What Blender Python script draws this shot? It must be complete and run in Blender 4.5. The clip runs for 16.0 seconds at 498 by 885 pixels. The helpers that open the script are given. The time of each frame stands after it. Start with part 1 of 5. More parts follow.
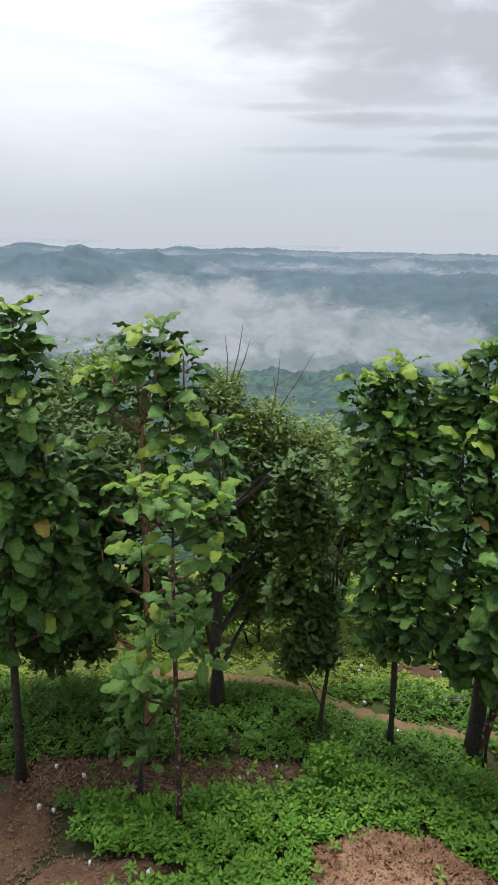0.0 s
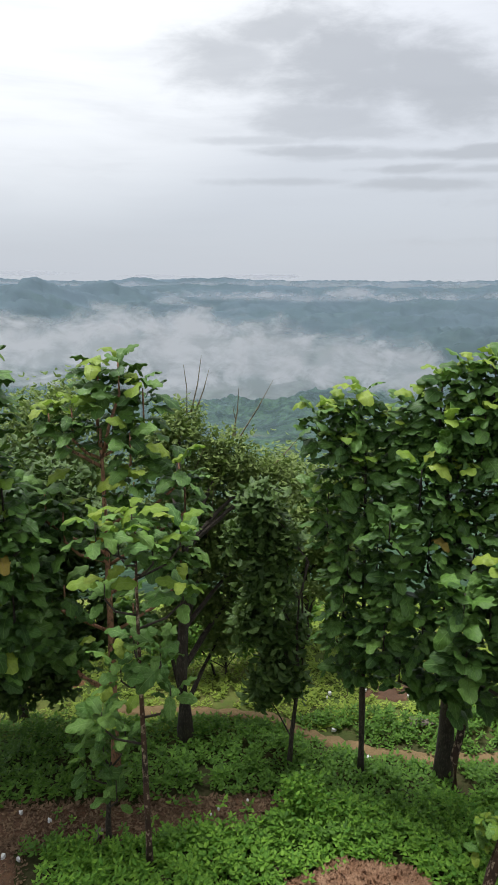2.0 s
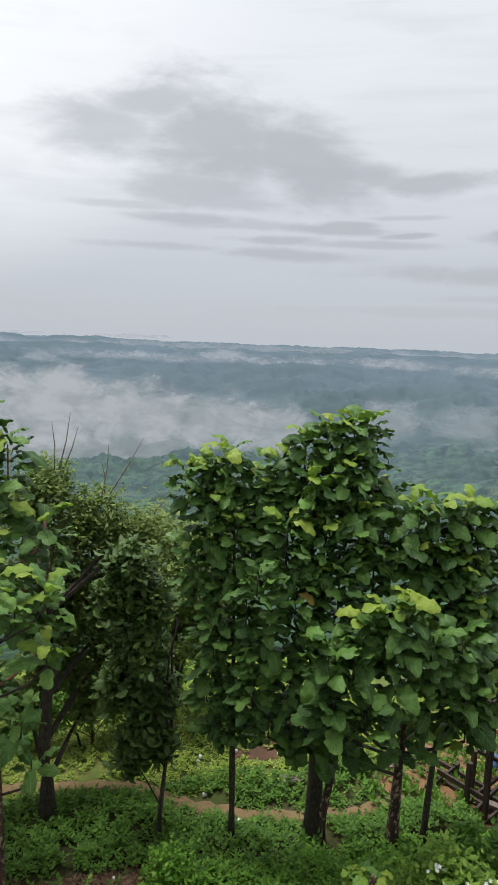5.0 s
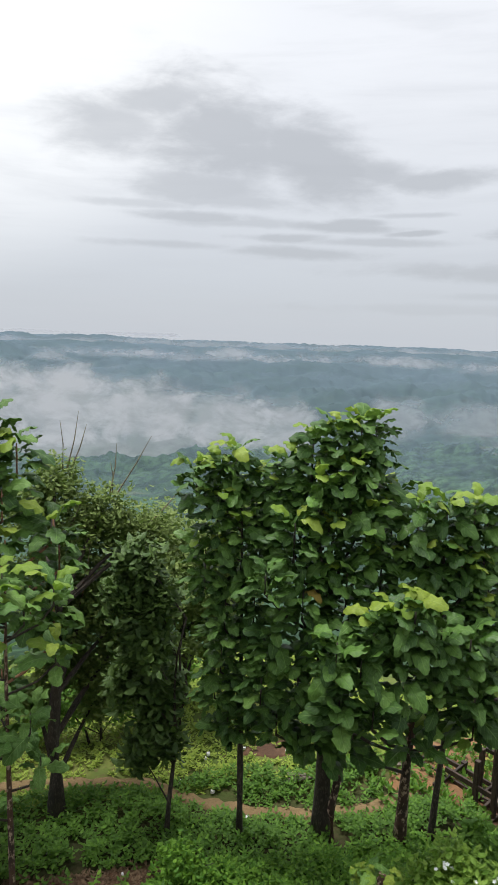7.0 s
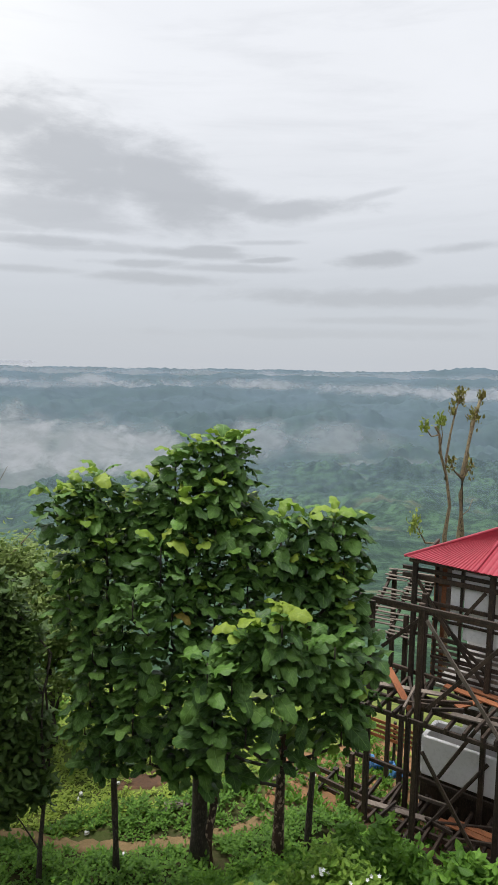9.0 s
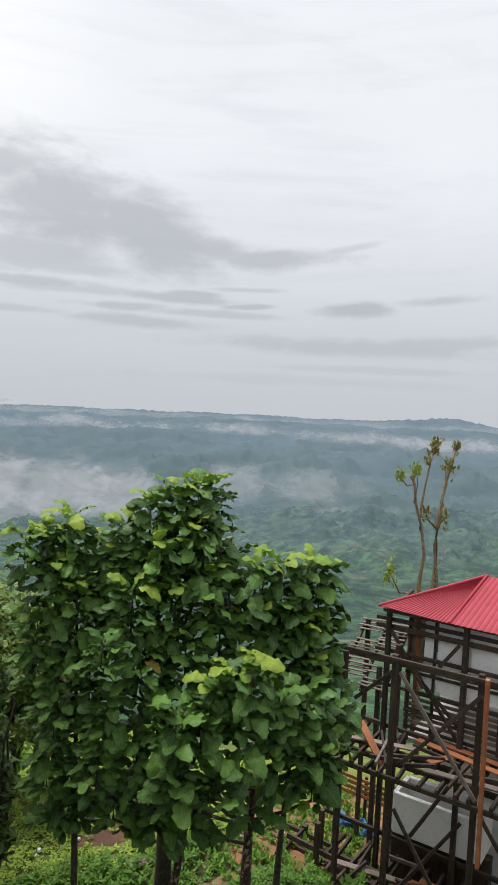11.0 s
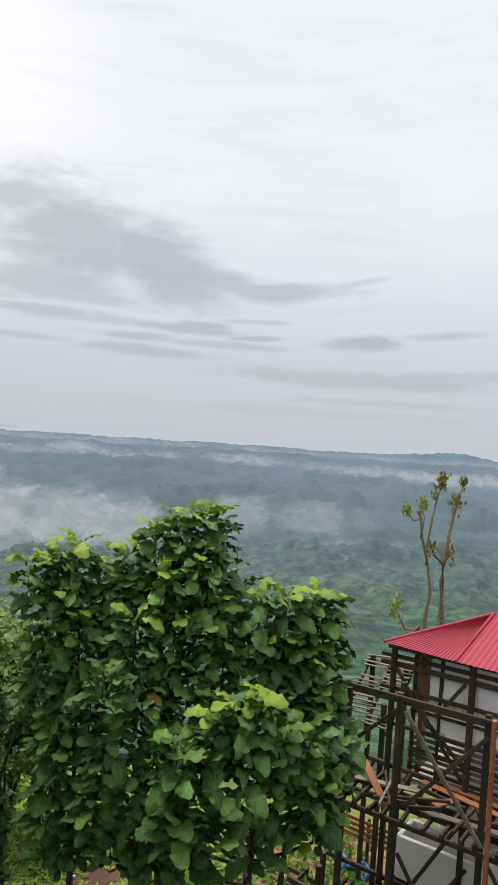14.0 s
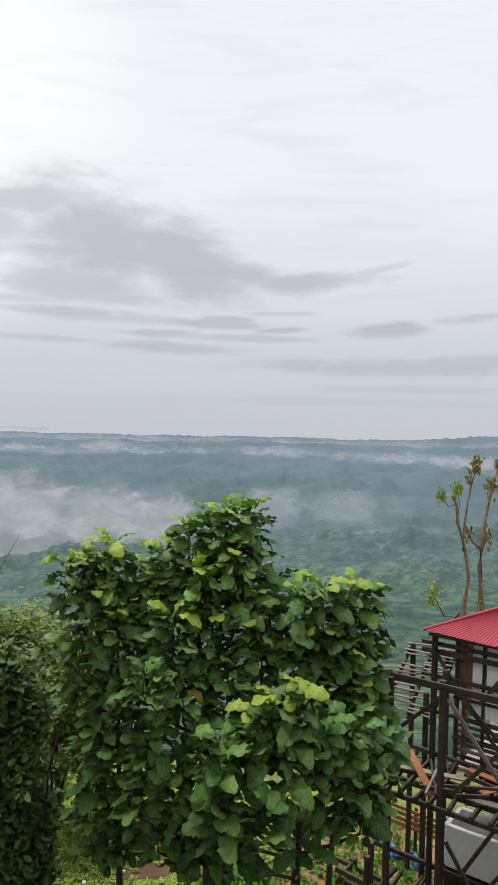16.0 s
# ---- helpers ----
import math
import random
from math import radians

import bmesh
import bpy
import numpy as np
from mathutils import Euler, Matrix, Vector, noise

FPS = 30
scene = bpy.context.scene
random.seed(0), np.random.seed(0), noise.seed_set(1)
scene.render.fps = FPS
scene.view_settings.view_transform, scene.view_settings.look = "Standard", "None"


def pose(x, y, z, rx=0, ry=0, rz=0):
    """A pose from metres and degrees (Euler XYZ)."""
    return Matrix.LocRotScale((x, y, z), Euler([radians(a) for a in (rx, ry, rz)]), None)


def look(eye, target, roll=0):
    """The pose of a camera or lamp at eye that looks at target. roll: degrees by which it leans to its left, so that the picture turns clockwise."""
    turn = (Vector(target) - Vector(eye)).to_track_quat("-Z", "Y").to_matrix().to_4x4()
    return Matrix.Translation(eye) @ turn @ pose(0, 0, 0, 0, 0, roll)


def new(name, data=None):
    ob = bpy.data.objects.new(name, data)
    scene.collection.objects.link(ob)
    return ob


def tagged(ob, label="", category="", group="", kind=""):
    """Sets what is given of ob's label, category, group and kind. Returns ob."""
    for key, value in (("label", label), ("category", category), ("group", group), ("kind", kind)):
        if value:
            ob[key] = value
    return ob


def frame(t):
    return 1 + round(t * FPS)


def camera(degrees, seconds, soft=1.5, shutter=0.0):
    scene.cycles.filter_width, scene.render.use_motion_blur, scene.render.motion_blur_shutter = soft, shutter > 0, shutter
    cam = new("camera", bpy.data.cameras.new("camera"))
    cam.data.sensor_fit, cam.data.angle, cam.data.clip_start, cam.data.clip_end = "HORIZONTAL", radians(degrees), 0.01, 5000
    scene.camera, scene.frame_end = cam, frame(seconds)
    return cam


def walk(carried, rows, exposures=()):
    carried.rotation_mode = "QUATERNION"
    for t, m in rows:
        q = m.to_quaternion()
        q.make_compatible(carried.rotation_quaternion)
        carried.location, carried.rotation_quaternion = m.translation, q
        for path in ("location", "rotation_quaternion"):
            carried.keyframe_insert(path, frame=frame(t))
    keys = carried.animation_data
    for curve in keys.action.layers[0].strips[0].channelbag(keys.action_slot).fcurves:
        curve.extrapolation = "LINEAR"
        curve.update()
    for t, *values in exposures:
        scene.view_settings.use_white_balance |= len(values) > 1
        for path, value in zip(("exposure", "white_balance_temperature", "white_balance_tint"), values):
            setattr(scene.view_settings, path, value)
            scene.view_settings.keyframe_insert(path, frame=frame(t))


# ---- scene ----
cam = camera(39.0, 16.0, 0.8)
# seconds, eye x y z, yaw, pitch, roll
ROWS = [
    (0.0, 0.000, 0.000, 8.000, 0.00, -16.05, 0.92),
    (0.5, 0.007, -0.028, 8.020, 0.77, -14.67, 0.94),
    (1.0, 0.008, -0.031, 8.025, 1.52, -13.84, 0.56),
    (1.5, -0.005, -0.045, 8.026, 0.23, -13.29, 0.39),
    (2.0, 0.002, -0.040, 8.031, -3.25, -13.74, 0.11),
    (2.5, 0.031, -0.066, 8.034, -8.64, -13.43, 1.37),
    (3.0, 0.059, -0.050, 8.030, -12.50, -13.50, 2.61),
    (3.5, 0.058, -0.040, 8.022, -17.00, -14.39, 2.95),
    (4.0, 0.035, -0.111, 8.024, -17.68, -13.01, 2.66),
    (4.5, 0.030, -0.178, 8.036, -14.13, -8.69, 2.29),
    (7.0, 0.022, -0.207, 8.041, -13.06, -8.89, 2.03),
    (7.5, 0.029, -0.223, 8.043, -13.47, -8.69, 1.14),
    (8.0, 0.029, -0.260, 8.044, -16.24, -7.50, 0.69),
    (8.5, 0.044, -0.310, 8.035, -21.86, -6.48, 1.26),
    (9.0, 0.034, -0.301, 8.039, -24.11, -6.66, 1.08),
    (9.5, 0.020, -0.332, 8.046, -24.84, -6.83, 0.80),
    (10.0, 0.034, -0.295, 8.041, -25.42, -5.35, 1.91),
    (12.5, 0.002, -0.277, 8.054, -25.66, -2.23, 3.47),
    (13.0, -0.017, -0.297, 8.041, -25.15, -2.35, 4.25),
    (13.5, -0.032, -0.333, 8.048, -25.46, -1.66, 4.29),
    (14.0, 0.011, -0.275, 8.055, -25.28, -0.51, 3.91),
    (14.5, 0.031, -0.250, 8.059, -24.80, 0.03, 3.31),
    (15.0, 0.024, -0.238, 8.049, -24.10, 0.08, 2.67),
    (15.5, 0.022, -0.232, 8.056, -23.45, -0.36, 1.89),
    (16.0, 0.039, -0.217, 8.053, -22.91, -1.21, 1.34),
]
walk(cam, [(t, pose(x, y, z, 90 + pitch, 0, yaw) @ pose(0, 0, 0, 0, 0, roll)) for t, x, y, z, yaw, pitch, roll in ROWS],
     [(0.0, 0.08, 6250, 10), (0.5, 0.0, 6300, 10), (2.0, 0.05, 6350, 10), (3.5, 0.10, 6400, 10), (4.0, 0.06, 6400, 10), (4.5, -0.10, 6400, 10), (5.5, -0.03, 6420, 10), (7.0, 0.05, 6450, 10), (9.0, 0.0, 6500, 10), (16.0, 0.0, 6550, 10)])
U = 4 / 3          # metres in one unit of the plan

# ---- node helpers ----
def mth(nt, op, a, b=0.0, c=0.0, clamp=False):
    n = nt.nodes.new("ShaderNodeMath")
    n.operation, n.use_clamp = op, clamp
    for i, x in enumerate((a, b, c)):
        if isinstance(x, (int, float)):
            n.inputs[i].default_value = x
        else:
            nt.links.new(x, n.inputs[i])
    return n.outputs[0]


def step(nt, x, lo, hi, a=0.0, b=1.0):
    n = nt.nodes.new("ShaderNodeMapRange")
    n.interpolation_type = "SMOOTHSTEP"
    nt.links.new(x, n.inputs[0])
    for i, v in zip((1, 2, 3, 4), (lo, hi, a, b)):
        n.inputs[i].default_value = v
    return n.outputs[0]


def noise_tex(nt, vec, scale, detail=4.0, rough=0.55, warp=0.0):
    n = nt.nodes.new("ShaderNodeTexNoise")
    n.inputs["Scale"].default_value, n.inputs["Detail"].default_value = scale, detail
    n.inputs["Roughness"].default_value, n.inputs["Distortion"].default_value = rough, warp
    if vec is not None:
        nt.links.new(vec, n.inputs["Vector"])
    return n.outputs[0]


def blend(nt, fac, a, b, mode="MIX"):
    n = nt.nodes.new("ShaderNodeMix")
    n.data_type, n.blend_type = "RGBA", mode
    for i, x in ((0, fac), (6, a), (7, b)):
        if isinstance(x, (int, float)):
            n.inputs[i].default_value = x
        elif isinstance(x, tuple):
            n.inputs[i].default_value = (*x, 1.0)
        else:
            nt.links.new(x, n.inputs[i])
    return n.outputs[2]


def split(nt, vec):
    n = nt.nodes.new("ShaderNodeSeparateXYZ")
    nt.links.new(vec, n.inputs[0])
    return n.outputs


def join(nt, x, y, z=0.0):
    n = nt.nodes.new("ShaderNodeCombineXYZ")
    for i, v in enumerate((x, y, z)):
        if isinstance(v, (int, float)):
            n.inputs[i].default_value = v
        else:
            nt.links.new(v, n.inputs[i])
    return n.outputs[0]


def coords(nt, which="Object"):
    return nt.nodes.new("ShaderNodeTexCoord").outputs[which]


def base(name):
    m = bpy.data.materials.new(name)
    m.use_nodes = True
    nt = m.node_tree
    return m, nt, nt.nodes["Principled BSDF"]


def bump(nt, bsdf, height, strength, distance=0.02):
    n = nt.nodes.new("ShaderNodeBump")
    n.inputs["Strength"].default_value, n.inputs["Distance"].default_value = strength, distance
    nt.links.new(height, n.inputs["Height"])
    nt.links.new(n.outputs[0], bsdf.inputs["Normal"])


# ---- sky: thin bright overcast with a few darker streaks ----
world = bpy.data.worlds.new("overcast")
scene.world = world
world.use_nodes = True
wt = world.node_tree
back = wt.nodes["Background"]
sky = wt.nodes.new("ShaderNodeTexSky")
sky.sky_type, sky.sun_disc = "NISHITA", False
SUN_EL, SUN_AZ = 75.0, -40.0
sky.sun_elevation, sky.sun_rotation = radians(SUN_EL), radians(SUN_AZ)
way = coords(wt, "Generated")
wx, wy, wz = split(wt, way)
az = mth(wt, "MULTIPLY", mth(wt, "ARCTAN2", wx, wy), 57.2958)
el = mth(wt, "MULTIPLY", mth(wt, "ARCSINE", wz), 57.2958)
plane = join(wt, mth(wt, "DIVIDE", wx, mth(wt, "ADD", mth(wt, "ABSOLUTE", wz), 0.10)),
             mth(wt, "DIVIDE", wy, mth(wt, "ADD", mth(wt, "ABSOLUTE", wz), 0.10)), 0.0)
wisp = noise_tex(wt, plane, 1.3, 6.0, 0.55, 0.3)
streak = noise_tex(wt, join(wt, mth(wt, "MULTIPLY", az, 0.055), mth(wt, "MULTIPLY", el, 0.42), 3.1), 1.0, 6.0, 0.6, 0.4)
ragged = noise_tex(wt, join(wt, mth(wt, "MULTIPLY", az, 0.20), mth(wt, "MULTIPLY", el, 0.55), 7.7), 1.0, 6.0, 0.6, 0.2)


def cloud(a, e, ra, re, tilt=0.0, torn=1.9):
    """How far inside one cloud: 1 in its middle, 0 outside, with ragged edges."""
    da, de = mth(wt, "SUBTRACT", az, a), mth(wt, "SUBTRACT", el, e)
    de = mth(wt, "SUBTRACT", de, mth(wt, "MULTIPLY", da, tilt))
    q = mth(wt, "ADD", mth(wt, "POWER", mth(wt, "ABSOLUTE", mth(wt, "DIVIDE", da, ra)), 2.0),
            mth(wt, "POWER", mth(wt, "ABSOLUTE", mth(wt, "DIVIDE", de, re)), 2.0))
    q = mth(wt, "ADD", mth(wt, "SQRT", q), mth(wt, "MULTIPLY", mth(wt, "SUBTRACT", ragged, 0.5), torn))
    return step(wt, q, 0.3, 1.2, 1.0, 0.0)


dark = cloud(10.0, 14.6, 8.5, 4.4, -0.10, 1.5)
for a, e, ra, re, tilt, weight in ((22.5, 12.2, 4.5, 1.2, -0.1, 0.9), (17.0, 13.2, 7.5, 3.4, -0.28, 1.0), (2.0, 14.8, 7.0, 2.8, 0.12, 0.8), (5.5, 16.6, 6.0, 2.0, 0.05, 0.9), (9.0, 11.0, 7.0, 1.6, 0.0, 0.8)):
    dark = mth(wt, "MAXIMUM", dark, mth(wt, "MULTIPLY", cloud(a, e, ra, re, tilt, 1.5), weight))
for a, e, ra, re, tilt, weight in ((27.0, 11.7, 6.5, 1.1, 0.05, 0.9), (33.0, 12.6, 3.5, 0.4, 0.2, 0.5), (33.5, 8.0, 3.4, 0.7, 0.0, 1.0), (40.5, 8.8, 3.5, 0.5, 0.1, 0.7),
                                   (33.0, 5.0, 14.0, 0.9, 0.0, 0.75), (19.0, 8.3, 6.0, 0.45, -0.02, 0.9), (16.5, 6.3, 7.0, 0.55, -0.02, 0.8),
                                   (10.5, 10.0, 6.0, 0.6, 0.0, 0.7), (22.0, 7.2, 7.0, 0.35, 0.0, 0.7), (12.0, 8.4, 8.0, 0.45, 0.0, 0.6), (25.0, 9.2, 4.0, 0.25, 0.02, 0.6), (3.0, 9.5, 6.0, 0.4, 0.0, 0.5), (8.0, 8.7, 6.0, 0.5, 0.0, 0.8), (20.5, 8.6, 3.4, 0.4, 0.03, 0.9), (15.0, 7.4, 5.0, 0.4, 0.0, 0.8), (25.5, 7.9, 2.4, 0.25, 0.05, 0.9), (6.0, 6.6, 7.0, 0.4, 0.0, 0.6), (40.0, 5.4, 8.0, 0.7, 0.03, 0.7), (30.0, 2.2, 14.0, 0.5, 0.0, 0.3), (36.0, 3.3, 9.0, 0.35, 0.0, 0.4)):
    dark = mth(wt, "MAXIMUM", dark, mth(wt, "MULTIPLY", cloud(a, e, ra, re, tilt), weight))
veil = mth(wt, "MULTIPLY", step(wt, streak, 0.45, 0.75), step(wt, el, 0.0, 14.0, 0.5, 1.0))
lift = step(wt, el, -1.0, 22.0)
white = blend(wt, lift, (0.57, 0.605, 0.655), (0.92, 0.94, 0.98))
glow_q = mth(wt, "ADD", mth(wt, "POWER", mth(wt, "ABSOLUTE", mth(wt, "DIVIDE", mth(wt, "ADD", az, 14.0), 30.0)), 2.0),
             mth(wt, "POWER", mth(wt, "ABSOLUTE", mth(wt, "DIVIDE", mth(wt, "SUBTRACT", el, 24.0), 22.0)), 2.0))
white = blend(wt, step(wt, glow_q, 0.0, 1.1, 0.85, 0.0), white, (1.12, 1.13, 1.13))
white = blend(wt, mth(wt, "MULTIPLY", veil, 0.22), white, (0.52, 0.54, 0.58))
white = blend(wt, mth(wt, "MULTIPLY", step(wt, wisp, 0.4, 0.7), 0.12), white, (0.60, 0.62, 0.66))
white = blend(wt, mth(wt, "MULTIPLY", dark, 0.74), white, (0.455, 0.475, 0.505))
clear = blend(wt, 1.0, sky.outputs[0], (0.1, 0.1, 0.1), "MULTIPLY")
wt.links.new(blend(wt, 0.94, clear, white), back.inputs[0])
back.inputs[1].default_value = 1.0

sun = new("sun", bpy.data.lights.new("sun", "SUN"))
sun.data.energy, sun.data.angle, sun.data.color = 4.2, radians(28), (1.0, 0.98, 0.94)
sun.matrix_basis = look((-9.98, 15.9, 58.0), (0, 4, 0))


# ---- materials ----
def leaf_material(name, low, high, vein, rough=0.46, through_light=0.06, spread="object"):
    """Leaf skin: two tints that differ leaf by leaf, pale veins by the leaf's own u and v, blotches and some light through the blade."""
    m, nt, b = base(name)
    uv = coords(nt, "UV")
    u, v, _ = split(nt, uv)
    if spread == "object":
        rnd = nt.nodes.new("ShaderNodeObjectInfo").outputs["Random"]
    else:
        rnd = nt.nodes.new("ShaderNodeNewGeometry").outputs["Random Per Island"]
    side = mth(nt, "ABSOLUTE", mth(nt, "SUBTRACT", u, 0.5))
    rib = step(nt, side, 0.008, 0.03, 1.0, 0.0)
    rays = mth(nt, "FRACT", mth(nt, "MULTIPLY", mth(nt, "SUBTRACT", v, mth(nt, "MULTIPLY", side, 0.55)), 8.0))
    rays = step(nt, mth(nt, "ABSOLUTE", mth(nt, "SUBTRACT", rays, 0.5)), 0.0, 0.10, 0.55, 0.0)
    lines = mth(nt, "MAXIMUM", rib, rays)
    place = coords(nt, "Object")
    blotch = noise_tex(nt, place, 14.0, 3.0)
    c = blend(nt, rnd, low, high)
    c = blend(nt, step(nt, blotch, 0.35, 0.75, 0.0, 0.45), c, tuple(0.62 * x for x in low))
    c = blend(nt, mth(nt, "MULTIPLY", lines, 0.6), c, vein)
    nt.links.new(c, b.inputs["Base Color"])
    b.inputs["Roughness"].default_value = rough
    b.inputs["Specular IOR Level"].default_value = 0.32
    bump(nt, b, mth(nt, "ADD", mth(nt, "MULTIPLY", lines, -0.6), mth(nt, "MULTIPLY", noise_tex(nt, place, 40.0, 2.0), 0.7)), 0.8, 0.014)
    tr = nt.nodes.new("ShaderNodeBsdfTranslucent")
    nt.links.new(blend(nt, 0.5, c, (0.16, 0.30, 0.03)), tr.inputs[0])
    mix = nt.nodes.new("ShaderNodeMixShader")
    mix.inputs[0].default_value = through_light
    nt.links.new(b.outputs[0], mix.inputs[1])
    nt.links.new(tr.outputs[0], mix.inputs[2])
    nt.links.new(mix.outputs[0], nt.nodes["Material Output"].inputs[0])
    return m


def rough_material(name, a, b_, c_, scale=6.0, rough=0.85, relief=0.5, stretch=(1, 1, 1), depth=0.02, metal=0.0, spread=0.0, flecks=(0.46, 0.72)):
    """Earth, bark, timber, concrete: two tints in broad patches, a third in fine grain, with relief."""
    m, nt, b = base(name)
    mp = nt.nodes.new("ShaderNodeMapping")
    nt.links.new(coords(nt, "Object"), mp.inputs[0])
    mp.inputs["Scale"].default_value = stretch
    broad, fine = noise_tex(nt, mp.outputs[0], scale * 0.35, 5.0, 0.6), noise_tex(nt, mp.outputs[0], scale * 4.0, 6.0, 0.65)
    c = blend(nt, step(nt, broad, 0.36, 0.64), a, b_)
    c = blend(nt, step(nt, fine, *flecks, 0.0, 0.8), c, c_)
    if spread:
        rnd = nt.nodes.new("ShaderNodeObjectInfo").outputs["Random"]
        c = blend(nt, 1.0, c, blend(nt, rnd, (1 - spread,) * 3, (1 + spread, 1 + spread * 0.9, 1 + spread * 0.8)), "MULTIPLY")
    nt.links.new(c, b.inputs["Base Color"])
    b.inputs["Roughness"].default_value, b.inputs["Metallic"].default_value = rough, metal
    bump(nt, b, mth(nt, "ADD", fine, mth(nt, "MULTIPLY", broad, 0.8)), relief, depth)
    return m


TEAK = leaf_material("teak leaf", (0.026, 0.072, 0.013), (0.105, 0.215, 0.034), (0.19, 0.33, 0.08))
TEAK_PALE = leaf_material("light teak leaf", (0.060, 0.145, 0.025), (0.140, 0.255, 0.045), (0.24, 0.38, 0.12))
TEAK_YOUNG = leaf_material("young teak leaf", (0.18, 0.31, 0.035), (0.32, 0.41, 0.055), (0.34, 0.44, 0.12), 0.45, 0.35)
TEAK_OLD = leaf_material("withered teak leaf", (0.28, 0.20, 0.035), (0.34, 0.28, 0.05), (0.30, 0.22, 0.10), 0.7)
DARK_LEAF = leaf_material("dark shrub leaf", (0.05, 0.10, 0.022), (0.12, 0.195, 0.042), (0.10, 0.18, 0.06), 0.5, 0.1, "island")
OLIVE_LEAF = leaf_material("olive shrub leaf", (0.15, 0.225, 0.055), (0.28, 0.36, 0.095), (0.16, 0.22, 0.08), 0.55, 0.25, "island")
FRESH_LEAF = leaf_material("fresh ground leaf", (0.10, 0.26, 0.026), (0.28, 0.52, 0.055), (0.2, 0.4, 0.1), 0.5, 0.3, "island")
WEED_LEAF = leaf_material("weed leaf", (0.07, 0.17, 0.02), (0.18, 0.36, 0.04), (0.15, 0.3, 0.08), 0.5, 0.3, "island")
SPROUT = leaf_material("yellow-green sprout", (0.26, 0.33, 0.05), (0.36, 0.42, 0.09), (0.4, 0.45, 0.15), 0.5, 0.3, "island")
SPROUT_BROWN = leaf_material("brownish sprout", (0.15, 0.11, 0.04), (0.34, 0.30, 0.08), (0.3, 0.3, 0.1), 0.6, 0.2, "island")
BARK_DARK = rough_material("dark wet bark", (0.028, 0.022, 0.018), (0.05, 0.038, 0.028), (0.12, 0.10, 0.075), 12.0, 0.9, 0.8, (1, 1, 0.35))
BARK_PALE = rough_material("peeling bark", (0.27, 0.13, 0.07), (0.40, 0.215, 0.125), (0.075, 0.045, 0.032), 7.0, 0.85, 0.9, (1, 1, 0.4), flecks=(0.50, 0.58))
BARK_SPOTTED = rough_material("spotted red-brown bark", (0.035, 0.022, 0.016), (0.11, 0.055, 0.035), (0.42, 0.31, 0.22), 4.0, 0.9, 1.0, (1, 1, 0.6), 0.03, flecks=(0.53, 0.60))
BARK_GREY = rough_material("mottled grey-brown bark", (0.20, 0.155, 0.09), (0.30, 0.24, 0.14), (0.05, 0.036, 0.026), 8.0, 0.85, 0.9, (1, 1, 0.6), 0.03, flecks=(0.50, 0.58))
SOIL = rough_material("red-brown soil", (0.10, 0.052, 0.028), (0.155, 0.082, 0.042), (0.045, 0.027, 0.018), 7.0, 0.95, 0.9)
TRODDEN = rough_material("trodden path earth", (0.17, 0.115, 0.05), (0.23, 0.15, 0.07), (0.10, 0.085, 0.035), 9.0, 0.95, 0.9)
CLAY = rough_material("orange clay", (0.20, 0.10, 0.042), (0.27, 0.145, 0.065), (0.10, 0.06, 0.03), 5.0, 0.95, 0.6)
TIMBER = rough_material("dark weathered timber", (0.020, 0.013, 0.009), (0.046, 0.030, 0.020), (0.095, 0.064, 0.045), 14.0, 0.7, 0.5, (1, 1, 0.3), 0.01, 0.0, 0.3)
PLANK = rough_material("raw orange plank", (0.25, 0.080, 0.030), (0.32, 0.12, 0.048), (0.14, 0.055, 0.028), 10.0, 0.7, 0.4, (1, 0.2, 1), 0.01, 0.0, 0.25)
GREY_WOOD = rough_material("grey weathered board", (0.13, 0.105, 0.085), (0.20, 0.165, 0.14), (0.08, 0.065, 0.05), 12.0, 0.8, 0.5, (1, 0.25, 1), 0.01, 0.0, 0.25)
PLASTER = rough_material("white wall sheet", (0.80, 0.79, 0.80), (0.84, 0.83, 0.84), (0.70, 0.69, 0.69), 3.0, 0.8, 0.15)
CONCRETE = rough_material("pale concrete", (0.46, 0.44, 0.41), (0.55, 0.52, 0.48), (0.36, 0.34, 0.31), 5.0, 0.9, 0.4)
RED_ROOF = rough_material("red painted sheet roof", (0.29, 0.014, 0.032), (0.35, 0.022, 0.045), (0.22, 0.012, 0.025), 2.0, 0.6, 0.1)
BLACK_PLASTIC = rough_material("black plastic", (0.018, 0.02, 0.024), (0.03, 0.032, 0.038), (0.06, 0.06, 0.065), 6.0, 0.7, 0.3)
BLUE_TARP = rough_material("blue tarpaulin", (0.06, 0.22, 0.50), (0.10, 0.33, 0.62), (0.35, 0.45, 0.6), 5.0, 0.5, 0.5)
LITTER_WHITE = rough_material("white scrap", (0.62, 0.62, 0.60), (0.72, 0.72, 0.72), (0.45, 0.44, 0.42), 20.0, 0.6, 0.3)
PETAL = rough_material("white petal", (0.75, 0.76, 0.74), (0.8, 0.8, 0.8), (0.7, 0.72, 0.66), 20.0, 0.6, 0.1)
GRIT = rough_material("red-brown chippings", (0.33, 0.175, 0.095), (0.46, 0.275, 0.165), (0.14, 0.075, 0.045), 11.0, 0.95, 1.0, (1, 1, 1), 0.05)


